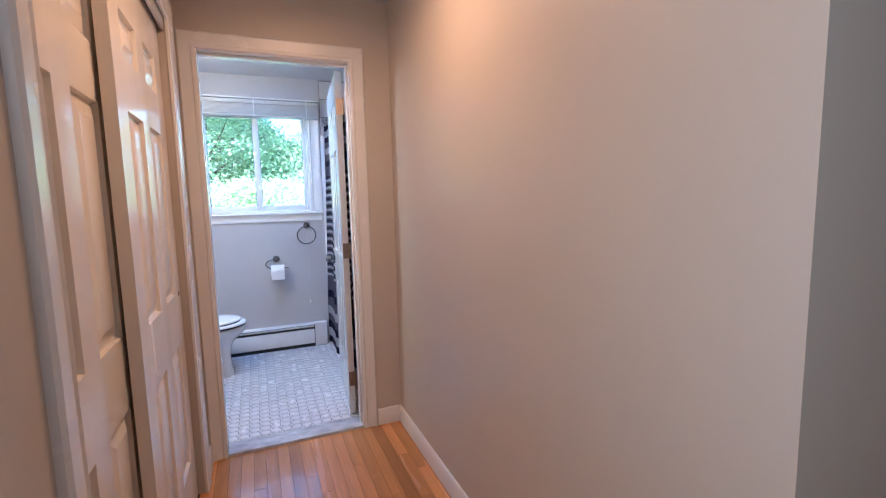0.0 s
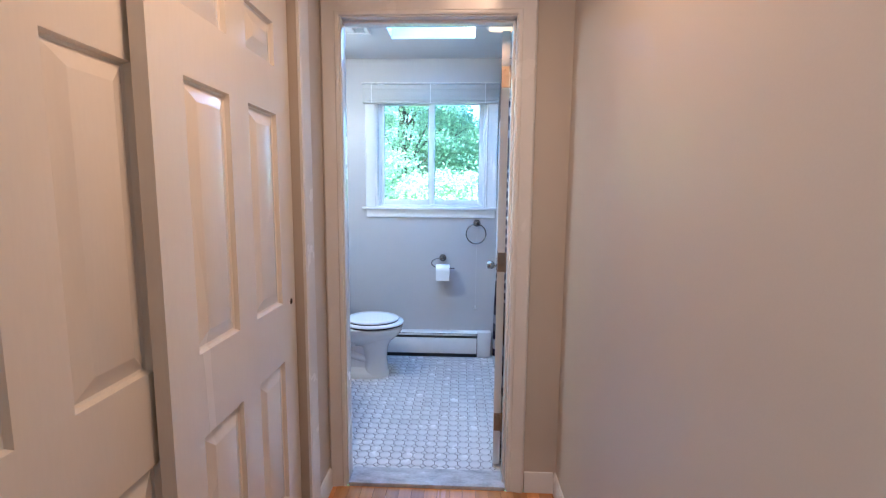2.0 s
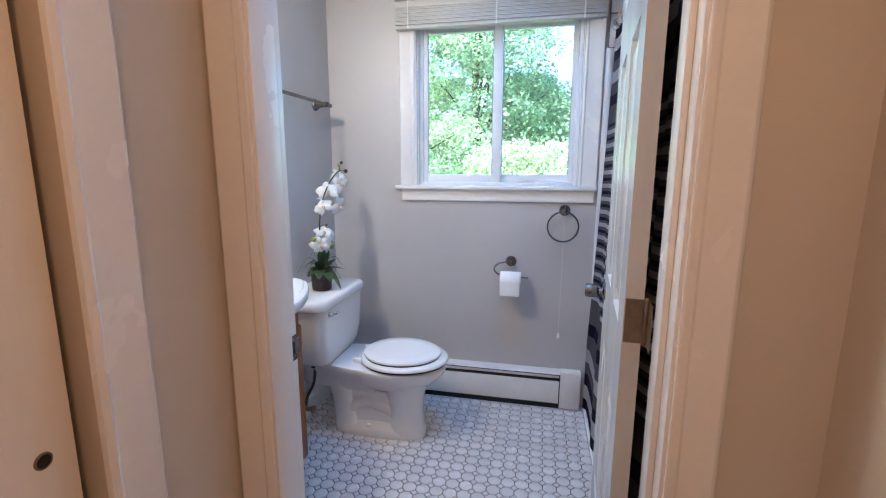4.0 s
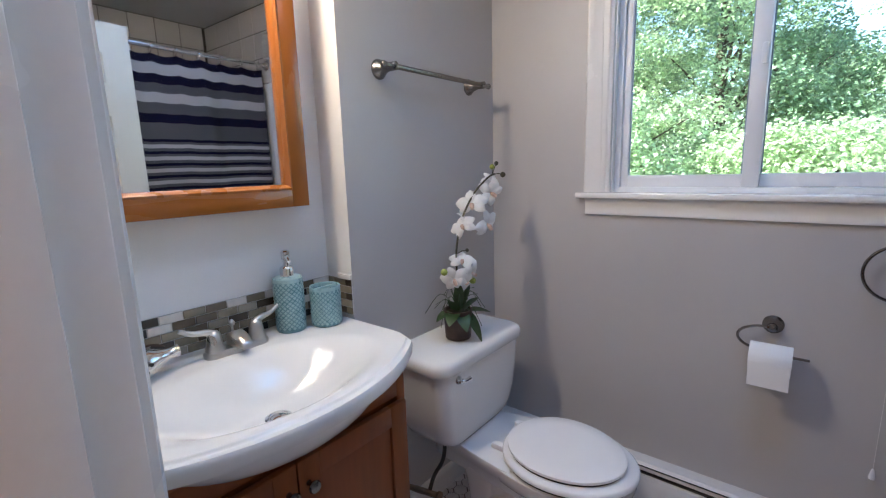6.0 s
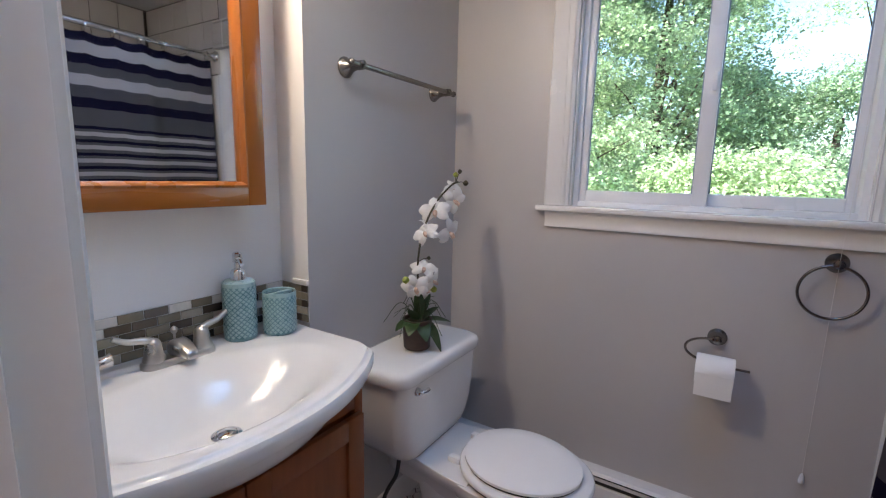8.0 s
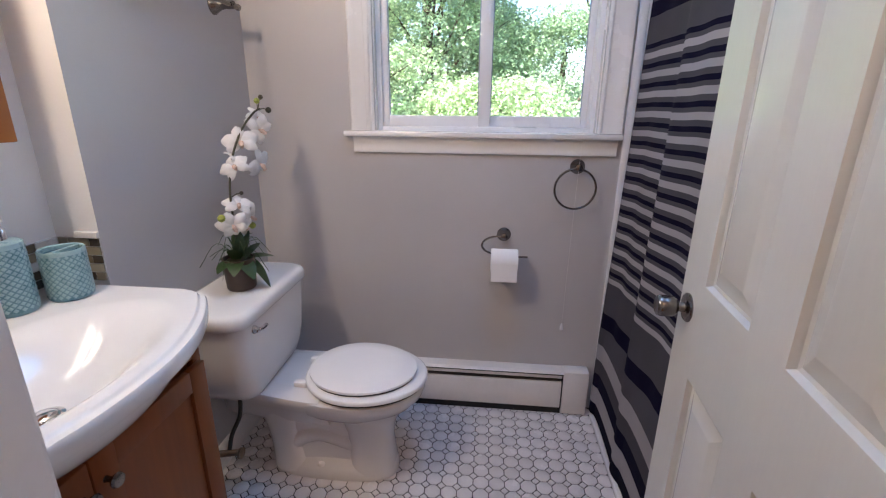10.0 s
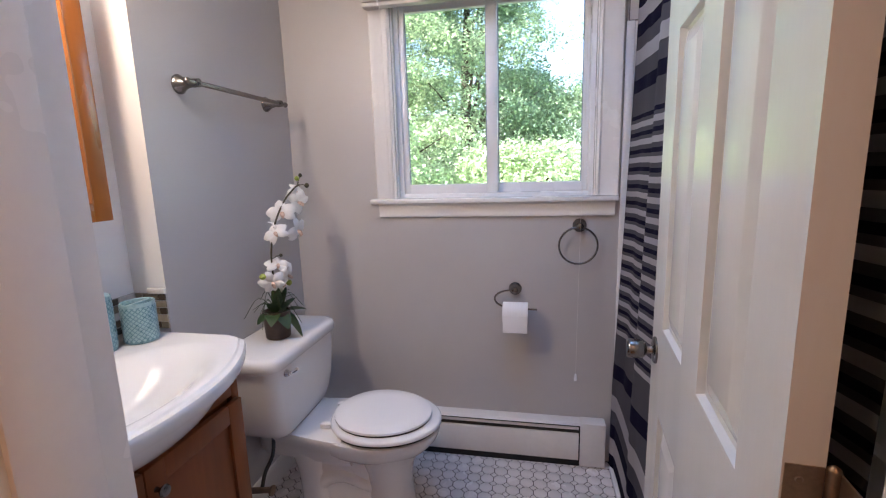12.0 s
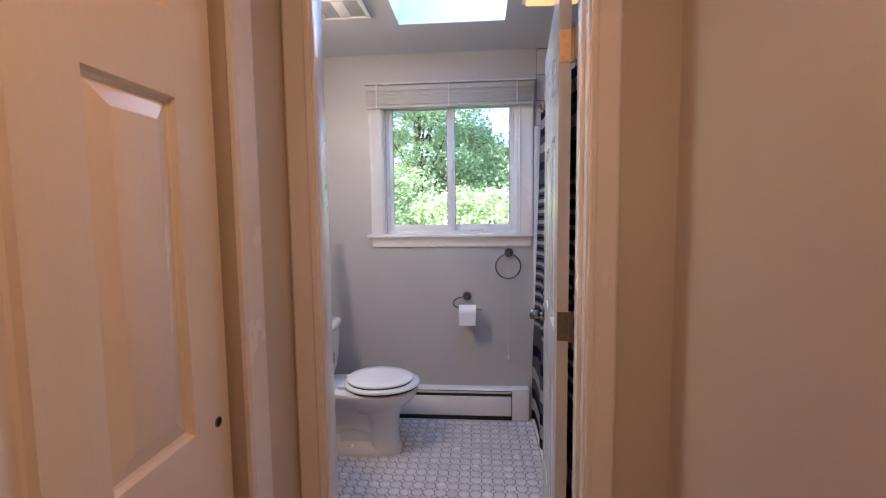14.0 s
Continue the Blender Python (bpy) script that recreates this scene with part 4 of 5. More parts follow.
# mirrored medicine cabinet
MIR_TURN = 0.9
mc = thing("medicine_cabinet", (-0.63, 3.0, 1.243), "honey maple framed mirrored medicine cabinet on the wall", "medicine cabinet")
MY0, MY1, MZ0, MZ1 = 2.710, 3.283, 1.238, 1.966
part("box", boxes((XB, -0.612, MY0 + 0.008, MY1 - 0.008, MZ0 + 0.008, MZ1 - 0.008), bevel=0.002), M_MIRW, mc)
for nm, y0, y1, z0, z1, m_ in (("stile", MY0, MY0 + 0.052, MZ0, MZ1, M_MIRW), ("stile", MY1 - 0.052, MY1, MZ0, MZ1, M_MIRW), ("rail", MY0 + 0.052, MY1 - 0.052, MZ0, MZ0 + 0.048, M_MIRWH), ("rail", MY0 + 0.052, MY1 - 0.052, MZ1 - 0.048, MZ1, M_MIRWH)):
    part(nm, boxes((-0.611, -0.589, y0, y1, z0, z1), bevel=0.0025), m_, mc)
bm = bmesh.new()
sweep(bm, [(MY0 + 0.051, MZ0 + 0.047), (MY1 - 0.051, MZ0 + 0.047), (MY1 - 0.051, MZ1 - 0.047), (MY0 + 0.051, MZ1 - 0.047)], [(0, -0.020), (0, 0.0015), (0.006, 0.004), (0.011, -0.001), (0.014, -0.008), (0.016, -0.020)], lambda u, v, d: (-0.590 + d, u, v), True)
part("bead", bm, M_MIRW, mc, smooth=30)
bm = boxes((-0.610, -0.606, MY0 + 0.055, MY1 - 0.055, MZ0 + 0.052, MZ1 - 0.052))
# the glass sits a touch askew in its rebate
bmesh.ops.rotate(bm, verts=bm.verts, cent=(-0.608, (MY0 + MY1) / 2, 1.6), matrix=Matrix.Rotation(radians(MIR_TURN), 3, 'Z'))
part("mirror", bm, M_MIRROR, mc, "clear mirror glass")

# light bar over the mirror
vl = thing("vanity_light", (-0.62, 2.95, 2.05), "lit vanity light bar with a metal rail above the mirror", "wall light")
part("back_plate", boxes((XB, XB + 0.018, 2.76, 3.14, 2.075, 2.175), bevel=0.004), M_CHROME, vl)
part("arm", boxes((XB + 0.018, -0.545, 2.93, 2.97, 2.13, 2.15), bevel=0.003), M_CHROME, vl)
part("glass_tube", tube(bmesh.new(), [(-0.555, 2.745, 2.135), (-0.555, 3.155, 2.135)], 0.030, 24), M_GLOWV, vl, "lit frosted glass tube")
part("rail", boxes((-0.556, -0.546, 2.735, 3.165, 2.070, 2.080), bevel=0.002), M_CHROME, vl)

# ---- toilet ----
wc = thing("toilet", (-0.1, 3.755, 0), "white two-piece ceramic toilet with its lid closed", "toilet")
TC, TB = 3.757, 3.772
bm = bmesh.new()
rings(bm, [rrect(-0.520, -0.345, TC - 0.125, TC + 0.125, 0.05, 0.380), rrect(-0.530, -0.328, TC - 0.160, TC + 0.160, 0.05, 0.388), rrect(-0.536, -0.317, TC - 0.188, TC + 0.188, 0.05, 0.406), rrect(-0.540, -0.309, TC - 0.209, TC + 0.209, 0.05, 0.440), rrect(-0.543, -0.302, TC - 0.226, TC + 0.226, 0.05, 0.50), rrect(-0.544, -0.299, TC - 0.236, TC + 0.236, 0.05, 0.58), rrect(-0.545, -0.296, TC - 0.243, TC + 0.243, 0.05, 0.68)])
tk = part("tank", bm, M_CERAMIC, wc, smooth=50)
bm = bmesh.new()
rings(bm, [rrect(-0.548, -0.290, TC - 0.252, TC + 0.252, 0.055, 0.681), rrect(-0.551, -0.284, TC - 0.258, TC + 0.258, 0.06, 0.690), rrect(-0.551, -0.284, TC - 0.258, TC + 0.258, 0.06, 0.712), rrect(-0.546, -0.290, TC - 0.253, TC + 0.253, 0.06, 0.724), rrect(-0.530, -0.305, TC - 0.236, TC + 0.236, 0.05, 0.730)])
part("tank_lid", bm, M_CERAMIC, wc, smooth=50)
lv = part("flush_lever", lathe(bmesh.new(), [(0.014, 0.0), (0.014, 0.006), (0.010, 0.012), (0.009, 0.020), (0.002, 0.022)], (-0.298, TC - 0.170, 0.655), 'x', 20), M_CHROME, tk, "chrome flush lever")
part("arm", tube(bmesh.new(), [(-0.280, TC - 0.170, 0.655), (-0.272, TC - 0.158, 0.656), (-0.270, TC - 0.140, 0.658)], [0.006, 0.007, 0.008], 10), M_CHROME, lv)


def egg(cx, lf, lb, w, z, n=48, sq=0.0):
    """An egg-shaped loop: front length lf, back length lb, half width w."""
    out = []
    for q in range(n):
        a = 2 * math.pi * q / n
        ca, sa = math.cos(a), math.sin(a)
        e = 1 - sq
        x = (lf if ca > 0 else lb) * math.copysign(abs(ca) ** e, ca)
        out.append((cx + x, TB + w * math.copysign(abs(sa) ** e, sa), z))
    return out


bm = bmesh.new()
rings(bm, [egg(-0.045, 0.10, 0.13, 0.050, 0.225), egg(-0.050, 0.140, 0.20, 0.076, 0.243), egg(-0.050, 0.178, 0.25, 0.104, 0.265), egg(-0.042, 0.208, 0.28, 0.136, 0.298), egg(-0.03, 0.230, 0.30, 0.166, 0.336), egg(-0.03, 0.242, 0.31, 0.182, 0.366), egg(-0.03, 0.240, 0.31, 0.181, 0.379), egg(-0.03, 0.228, 0.30, 0.170, 0.384)])
bw = part("bowl", bm, M_CERAMIC, wc, smooth=60)
bm = bmesh.new()
rings(bm, [egg(-0.125, 0.236, 0.245, 0.094, 0.0, sq=0.28), egg(-0.125, 0.237, 0.246, 0.095, 0.010, sq=0.28), egg(-0.125, 0.235, 0.243, 0.093, 0.030, sq=0.28), egg(-0.125, 0.231, 0.239, 0.087, 0.042, sq=0.28), egg(-0.125, 0.222, 0.232, 0.072, 0.062, sq=0.28), egg(-0.125, 0.212, 0.224, 0.058, 0.092, sq=0.28)])
part("base_flange", bm, M_CERAMIC, bw, smooth=50)
bm = bmesh.new()
rings(bm, [egg(-0.005, 0.112, 0.070, 0.088, 0.020, sq=0.22), egg(-0.005, 0.104, 0.066, 0.083, 0.08, sq=0.22), egg(-0.004, 0.098, 0.068, 0.079, 0.14, sq=0.2), egg(-0.002, 0.100, 0.080, 0.082, 0.19, sq=0.15), egg(0.0, 0.108, 0.10, 0.090, 0.235, sq=0.12), egg(0.0, 0.128, 0.13, 0.104, 0.268, sq=0.1), egg(-0.01, 0.160, 0.18, 0.128, 0.30, sq=0.1)])
part("front_column", bm, M_CERAMIC, bw, smooth=60)
bm = bmesh.new()
def deck(k, z):
    """The shelf's outline at one height: narrow under the tank, spreading into the rim."""
    side = []
    for q in range(15):
        g = q / 14
        e = g * g * (3 - 2 * g)
        side.append((-0.535 + 0.415 * g, (0.112 + 0.056 * e) * k * min(1.0, 0.55 + 4 * g)))
    return [(x, TB - w, z) for x, w in side] + [(x, TB + w, z) for x, w in reversed(side)]


rings(bm, [deck(0.50, 0.235), deck(0.62, 0.275), deck(0.80, 0.318), deck(0.95, 0.352), deck(1.0, 0.374), deck(0.985, 0.384), deck(0.93, 0.388)])
part("tank_shelf", bm, M_CERAMIC, wc, smooth=50)
bm = bmesh.new()
rings(bm, [rrect(-0.36, 0.0, TB - 0.070, TB + 0.070, 0.04, 0.03), rrect(-0.36, 0.0, TB - 0.058, TB + 0.058, 0.04, 0.15), rrect(-0.38, 0.0, TB - 0.066, TB + 0.066, 0.05, 0.235)])
part("web", bm, M_CERAMIC, bw, smooth=60)
bm = bmesh.new()
rings(bm, [egg(-0.275, 0.085, 0.092, 0.088, 0.020, sq=0.2), egg(-0.280, 0.076, 0.090, 0.081, 0.07, sq=0.16), egg(-0.288, 0.068, 0.090, 0.074, 0.13, sq=0.12), egg(-0.296, 0.068, 0.096, 0.073, 0.19, sq=0.1), egg(-0.302, 0.082, 0.110, 0.080, 0.25, sq=0.1), egg(-0.300, 0.120, 0.130, 0.096, 0.31, sq=0.1)])
part("trapway", bm, M_CERAMIC, bw, smooth=60)
pts = spline([(-0.04, TB - 0.024, 0.120), (-0.10, TB - 0.030, 0.150), (-0.17, TB - 0.034, 0.172), (-0.24, TB - 0.034, 0.150), (-0.28, TB - 0.030, 0.10)], 20)
part("trap_bulge", tube(bmesh.new(), pts, [0.040] * 21, 20), M_CERAMIC, bw, smooth=60)
for s in (-1, 1):
    part("bolt_cap", lathe(bmesh.new(), [(0.013, 0.0), (0.013, 0.006), (0.009, 0.012), (0.002, 0.014)], (-0.165, TB + s * 0.076, 0.050), 'z', 18), M_SEAT, bw, "white plastic bolt cap")
bm = bmesh.new()
rings(bm, [egg(-0.015, 0.222, 0.188, 0.175, 0.394), egg(-0.015, 0.235, 0.198, 0.188, 0.3985), egg(-0.015, 0.235, 0.198, 0.188, 0.408), egg(-0.015, 0.228, 0.192, 0.181, 0.414), egg(-0.02, 0.13, 0.12, 0.11, 0.414), egg(-0.02, 0.13, 0.12, 0.11, 0.393)])
part("seat", bm, M_SEAT, wc, "white toilet seat ring", smooth=50)
bm = bmesh.new()
rings(bm, [egg(-0.020, 0.191, 0.168, 0.152, 0.4215), egg(-0.020, 0.203, 0.178, 0.164, 0.4235), egg(-0.020, 0.203, 0.178, 0.164, 0.432), egg(-0.020, 0.196, 0.170, 0.157, 0.4365), egg(-0.020, 0.14, 0.12, 0.11, 0.4385)])
part("seat_lid", bm, M_SEAT, wc, "closed white seat lid", smooth=50)
# dark slab that paints the shade in the gap between lid and seat
bm = bmesh.new()
rings(bm, [egg(-0.020, 0.197, 0.173, 0.158, 0.4135), egg(-0.020, 0.197, 0.173, 0.158, 0.4220)])
part("lid_gap_shade", bm, M_DARK, wc, "dark band standing in for the shade under the lid")
# the shade between seat and bowl, put in as a second dark slab
bm = bmesh.new()
rings(bm, [egg(-0.016, 0.225, 0.190, 0.178, 0.3855), egg(-0.016, 0.225, 0.190, 0.178, 0.3945)])
part("seat_gap_shade", bm, M_DARK, wc, "dark band standing in for the shade under the seat")
for s in (-1, 1):
    part("hinge", boxes((-0.235, -0.190, TB + s * 0.078 - 0.014, TB + s * 0.078 + 0.014, 0.386, 0.408), bevel=0.006), M_SEAT, wc)
# water supply
vv = thing("water_supply_valve", (-0.50, 3.52, 0.12), "dark flexible toilet supply hose with a metal stop valve", "stop valve")
part("hose", tube(bmesh.new(), spline([(-0.43, 3.67, 0.386), (-0.43, 3.67, 0.33), (-0.436, 3.662, 0.265), (-0.452, 3.63, 0.215), (-0.452, 3.602, 0.172)], 16), 0.0075, 10), M_BLACK, vv)
part("coupling", lathe(bmesh.new(), [(0.017, 0.0), (0.019, 0.006), (0.017, 0.022), (0.011, 0.028)], (-0.43, 3.67, 0.348), 'z', 12), M_BLACK, vv)
part("valve_body", tube(bmesh.new(), [(XL + 0.001, 3.575, 0.160), (-0.50, 3.588, 0.160), (-0.425, 3.606, 0.160)], [0.009, 0.012, 0.011], 12), M_BRONZE, vv)
part("valve_handle", lathe(bmesh.new(), [(0.006, 0.0), (0.006, 0.012), (0.019, 0.015), (0.020, 0.024), (0.012, 0.028)], (-0.432, 3.604, 0.160), 'x', 14), M_BRONZE, vv)
part("escutcheon", lathe(bmesh.new(), [(0.028, 0.001), (0.026, 0.006), (0.012, 0.010)], (XL, 3.575, 0.160), 'x', 24), M_HEAT, vv)

# ---- wall fittings ----


def flange_y(bm, x, z, r=0.030):
    return lathe(bm, [(r, -0.001), (r, -0.004), (r * 0.88, -0.008), (r * 0.5, -0.020), (r * 0.42, -0.034), (r * 0.46, -0.044), (r * 0.2, -0.047)], (x, W, z), 'y', 28)


tr_ = thing("towel_ring", (0.755, W, 1.098), "brushed nickel towel ring on the wall", "towel ring")
part("mount", flange_y(bmesh.new(), 0.755, 1.100, 0.029), M_NICKEL, tr_)
part("ring", tube(bmesh.new(), [(0.748 + 0.079 * math.cos(a), W - 0.034 - 0.004 * math.sin(a), 1.016 + 0.079 * math.sin(a)) for a in [2 * math.pi * k / 48 for k in range(48)]], 0.0042, 10, True), M_NICKEL, tr_)
tp = thing("toilet_paper_holder", (0.485, W, 0.81), "brushed nickel ring-shaped toilet paper holder", "paper holder")
part("mount", flange_y(bmesh.new(), 0.483, 0.815, 0.029), M_NICKEL, tp)
arc = [(0.470 + 0.076 * math.cos(a), W - 0.040, 0.776 + 0.040 * math.sin(a)) for a in [radians(75 + 165 * k / 20) for k in range(21)]]
arc += [(0.44 + 0.02 * k, W - 0.072, 0.741) for k in range(0, 8)]
part("hanger", tube(bmesh.new(), spline(arc, 60), 0.0042, 8), M_NICKEL, tp)
pr = thing("toilet_paper_roll", (0.485, W - 0.075, 0.715), "white toilet paper roll with a loose end hanging", "toilet paper")
bm = lathe(bmesh.new(), [(0.020, -0.054), (0.046, -0.054), (0.0475, -0.052), (0.0475, 0.052), (0.046, 0.054), (0.020, 0.054), (0.020, -0.054)], (0.486, W - 0.074, 0.724), 'x', 36, caps=False)
part("roll", bm, M_PAPER, pr)
bm = bmesh.new()
rings(bm, [[(0.434, W - 0.1222, z), (0.538, W - 0.1222, z), (0.538, W - 0.1215, z), (0.434, W - 0.1215, z)] for z in (0.724, 0.69, 0.648)])
part("loose_sheet", bm, M_PAPER, pr)

tb = thing("towel_bar", (XL, 3.8, 1.64), "brushed nickel towel bar with flared posts", "towel bar")
for y in (3.555, 4.040):
    part("post", lathe(bmesh.new(), [(0.031, 0.001), (0.031, 0.005), (0.026, 0.012), (0.016, 0.030), (0.0125, 0.050), (0.014, 0.058), (0.013, 0.078), (0.004, 0.083)], (XL, y, 1.645), 'x', 28), M_NICKEL, tb)
part("bar", tube(bmesh.new(), [(XL + 0.068, 3.52, 1.645), (XL + 0.068, 4.075, 1.645)], 0.0085, 16), M_NICKEL, tb)
for y, s in ((3.52, -1), (4.075, 1)):
    part("finial", lathe(bmesh.new(), [(0.0085, 0), (0.011, s * 0.004), (0.011, s * 0.010), (0.006, s * 0.015), (0.001, s * 0.016)], (XL + 0.068, y, 1.645), 'y', 16), M_NICKEL, tb)

# ---- orchid ----
orc = thing("orchid_plant", (-0.405, 3.735, 0.731), "white artificial orchid in a small dark brown pot", "potted plant")
OX, OY, OZ = -0.405, 3.735, 0.731
part("pot", lathe(bmesh.new(), [(0.043, 0.0), (0.046, 0.004), (0.052, 0.100), (0.052, 0.106), (0.047, 0.106), (0.046, 0.092)], (OX, OY, OZ), 'z', 30), M_POT, orc, "plain dark brown pot")
part("moss", lathe(bmesh.new(), [(0.046, 0.090), (0.035, 0.100), (0.015, 0.106), (0.001, 0.108)], (OX, OY, OZ), 'z', 20), M_MOSS, orc)
stem = [(OX, OY, OZ + 0.09), (OX + 0.005, OY - 0.004, OZ + 0.20), (OX + 0.002, OY - 0.002, OZ + 0.33), (OX + 0.004, OY + 0.03, OZ + 0.44), (OX + 0.008, OY + 0.10, OZ + 0.53), (OX + 0.010, OY + 0.185, OZ + 0.585), (OX + 0.010, OY + 0.235, OZ + 0.60)]
part("stem", tube(bmesh.new(), spline([(u, v, OZ + 0.958 * (w - OZ)) for u, v, w in stem], 40), 0.0035, 8), M_STEM, orc)


def blade(bm, base, tip, width, droop, n=10, cup=0.25):
    """A pointed leaf or petal as a bent, cupped sheet with two sides."""
    b, t = Vector(base), Vector(tip)
    d = t - b
    side = d.cross(Vector((0, 0, 1)))
    side = side.normalized() if side.length > 1e-5 else Vector((1, 0, 0))
    up = side.cross(d).normalized()
    prev = None
    for k in range(n + 1):
        f = k / n
        w = width * math.sin(math.pi * min(0.99, 0.06 + 0.93 * f)) ** 0.7
        c = b + d * f + Vector((0, 0, -droop * f * f))
        row = [bm.verts.new(c - side * w + up * cup * w), bm.verts.new(c), bm.verts.new(c + side * w + up * cup * w)]
        if prev:
            for q in range(2):
                bm.faces.new((prev[q], prev[q + 1], row[q + 1], row[q]))
        prev = row


rnd = random.Random(7)
leaves = [((0.085, 0.085, 0.020), 0.024, 0.030), ((0.095, 0.010, 0.005), 0.026, 0.100), ((0.050, 0.060, 0.065), 0.022, 0.020), ((-0.02, -0.095, 0.035), 0.020, 0.05), ((0.035, -0.095, 0.040), 0.022, 0.06), ((-0.01, 0.025, 0.125), 0.015, 0.0), ((0.03, -0.020, 0.105), 0.016, 0.0), ((-0.04, 0.075, 0.040), 0.022, 0.04), ((0.01, -0.055, 0.075), 0.019, 0.02), ((0.075, -0.050, 0.020), 0.023, 0.065), ((0.02, 0.050, 0.100), 0.017, 0.01)]
for d, w, dr_ in leaves:
    bm = bmesh.new()
    blade(bm, (OX + d[0] * 0.2, OY + d[1] * 0.2, OZ + 0.095), (OX + d[0], OY + d[1], OZ + 0.095 + d[2]), w * 1.15, dr_, cup=0.15)
    lf_ = part("leaf", bm, M_LEAF, orc, smooth=180)
bm = bmesh.new()
for _i in range(16):
    a = rnd.uniform(0, 6.28)
    r_ = rnd.uniform(0.07, 0.12)
    tube(bm, spline([(OX, OY, OZ + 0.10), (OX + 0.5 * r_ * math.cos(a), OY + 0.5 * r_ * math.sin(a), OZ + 0.10 + rnd.uniform(0.03, 0.09)), (OX + r_ * math.cos(a), OY + r_ * math.sin(a), OZ + 0.10 + rnd.uniform(-0.06, 0.08))], 8), 0.0011, 4)
tagged(part("foliage", bm, M_LEAF, orc, "thin wiry green sprigs"), kind="stuff")


def bloom(c, face, size, roll):
    """An orchid flower: three sepals, two broad petals and a small lip."""
    q = Vector(face).to_track_quat('Z', 'Y').to_matrix().to_4x4()
    m = Matrix.Translation(c) @ q @ Matrix.Rotation(roll, 4, 'Z')
    bm = bmesh.new()
    for ang, L_, w in ((90 + rnd.uniform(-9, 9), 1.0, 0.36), (215 + rnd.uniform(-9, 9), 0.98, 0.33), (325 + rnd.uniform(-9, 9), 0.98, 0.33), (12 + rnd.uniform(-9, 9), 1.08, 0.43), (168 + rnd.uniform(-9, 9), 1.08, 0.43)):
        a = radians(ang)
        nn = 6
        bend = rnd.uniform(0.0, 0.55)
        prev = None
        for k in range(nn + 1):
            f = k / nn
            ww = size * w * max(0.02, math.sin(math.pi * (0.10 + 0.88 * f) ** 1.15)) ** 0.65
            r = size * L_ * f
            lift = size * (0.22 * math.sin(f * 2.6) - bend * f * f + rnd.uniform(-0.03, 0.03))
            row = []
            for s in (-1, -0.5, 0, 0.5, 1):
                p = Vector((r * math.cos(a) - s * ww * math.sin(a), r * math.sin(a) + s * ww * math.cos(a), lift - size * (0.10 + 0.14 * bend) * s * s))
                row.append(bm.verts.new(m @ p))
            if prev:
                for e in range(4):
                    bm.faces.new((prev[e], prev[e + 1], row[e + 1], row[e]))
            prev = row
    fl = part("blossom", bm, M_PETAL, orc, "open white blossom", smooth=180)
    bm = bmesh.new()
    tube(bm, [m @ Vector((0, 0, 0)), m @ Vector((0, -0.12 * size, 0.22 * size)), m @ Vector((0, -0.34 * size, 0.30 * size)), m @ Vector((0, -0.48 * size, 0.18 * size))], [0.07 * size, 0.16 * size, 0.14 * size, 0.04 * size], 8)
    part("lip", bm, M_LIP, fl, "small reddish lip")


for c, face, sz, ro in (((0.012, 0.205, 0.570), (0.8, -0.3, 0.3), 0.034, 0.2), ((0.03, 0.175, 0.530), (0.9, -0.5, -0.1), 0.042, 0.9), ((0.0, 0.235, 0.520), (0.6, 0.3, -0.1), 0.032, -0.4), ((0.010, 0.085, 0.495), (0.5, -0.9, 0.3), 0.045, 0.1), ((0.015, 0.02, 0.420), (0.2, -0.9, 0.5), 0.038, 0.6), ((0.005, 0.055, 0.435), (0.7, 0.2, 0.6), 0.034, 1.2),
                        ((0.04, 0.135, 0.415), (0.95, -0.1, -0.1), 0.044, 0.3), ((0.02, 0.005, 0.295), (0.6, -0.5, 0.6), 0.036, -0.3), ((0.03, -0.055, 0.240), (0.6, -0.8, -0.1), 0.038, 0.4), ((0.045, 0.025, 0.250), (0.95, 0.1, -0.2), 0.036, 0.9), ((0.03, 0.0, 0.215), (0.7, -0.3, -0.4), 0.030, 2.0)):
    bloom((OX + c[0], OY + c[1], OZ + 0.958 * c[2]), face, sz * 1.2, ro)
for a, b, r_, m_ in (((0.010, 0.22, 0.595), (0.012, 0.245, 0.640), 0.0085, M_STEM), ((0.010, 0.22, 0.60), (0.012, 0.215, 0.627), 0.010, M_BUD), ((0.010, 0.23, 0.598), (0.02, 0.278, 0.595), 0.011, M_STEM), ((0.004, 0.0, 0.32), (0.01, 0.05, 0.325), 0.007, M_STEM),
                     ((0.003, 0.0, 0.25), (0.02, -0.095, 0.272), 0.012, M_BUD), ((0.003, 0.0, 0.20), (0.03, 0.045, 0.245), 0.011, M_BUD), ((0.003, 0.0, 0.19), (0.04, 0.04, 0.215), 0.012, M_BUD)):
    A, B_ = Vector((OX + a[0], OY + a[1], OZ + 0.958 * a[2])), Vector((OX + b[0], OY + b[1], OZ + 0.958 * b[2]))
    tw = part("twig", tube(bmesh.new(), [A, (A + B_) / 2 + Vector((0, 0, 0.004)), B_], 0.0016, 6), M_STEM, orc)
    part("bud", lathe(bmesh.new(), [(0.001, -r_), (r_ * 0.75, -r_ * 0.6), (r_, 0), (r_ * 0.75, r_ * 0.65), (0.001, r_ * 1.05)], B_, 'z', 12), m_, tw)
solid("floor_bath", boxes((XB, XR, YF, W, -0.05, -0.0028)), M_GROUT, "dark grey grout bed of the bathroom floor", "floor", S)

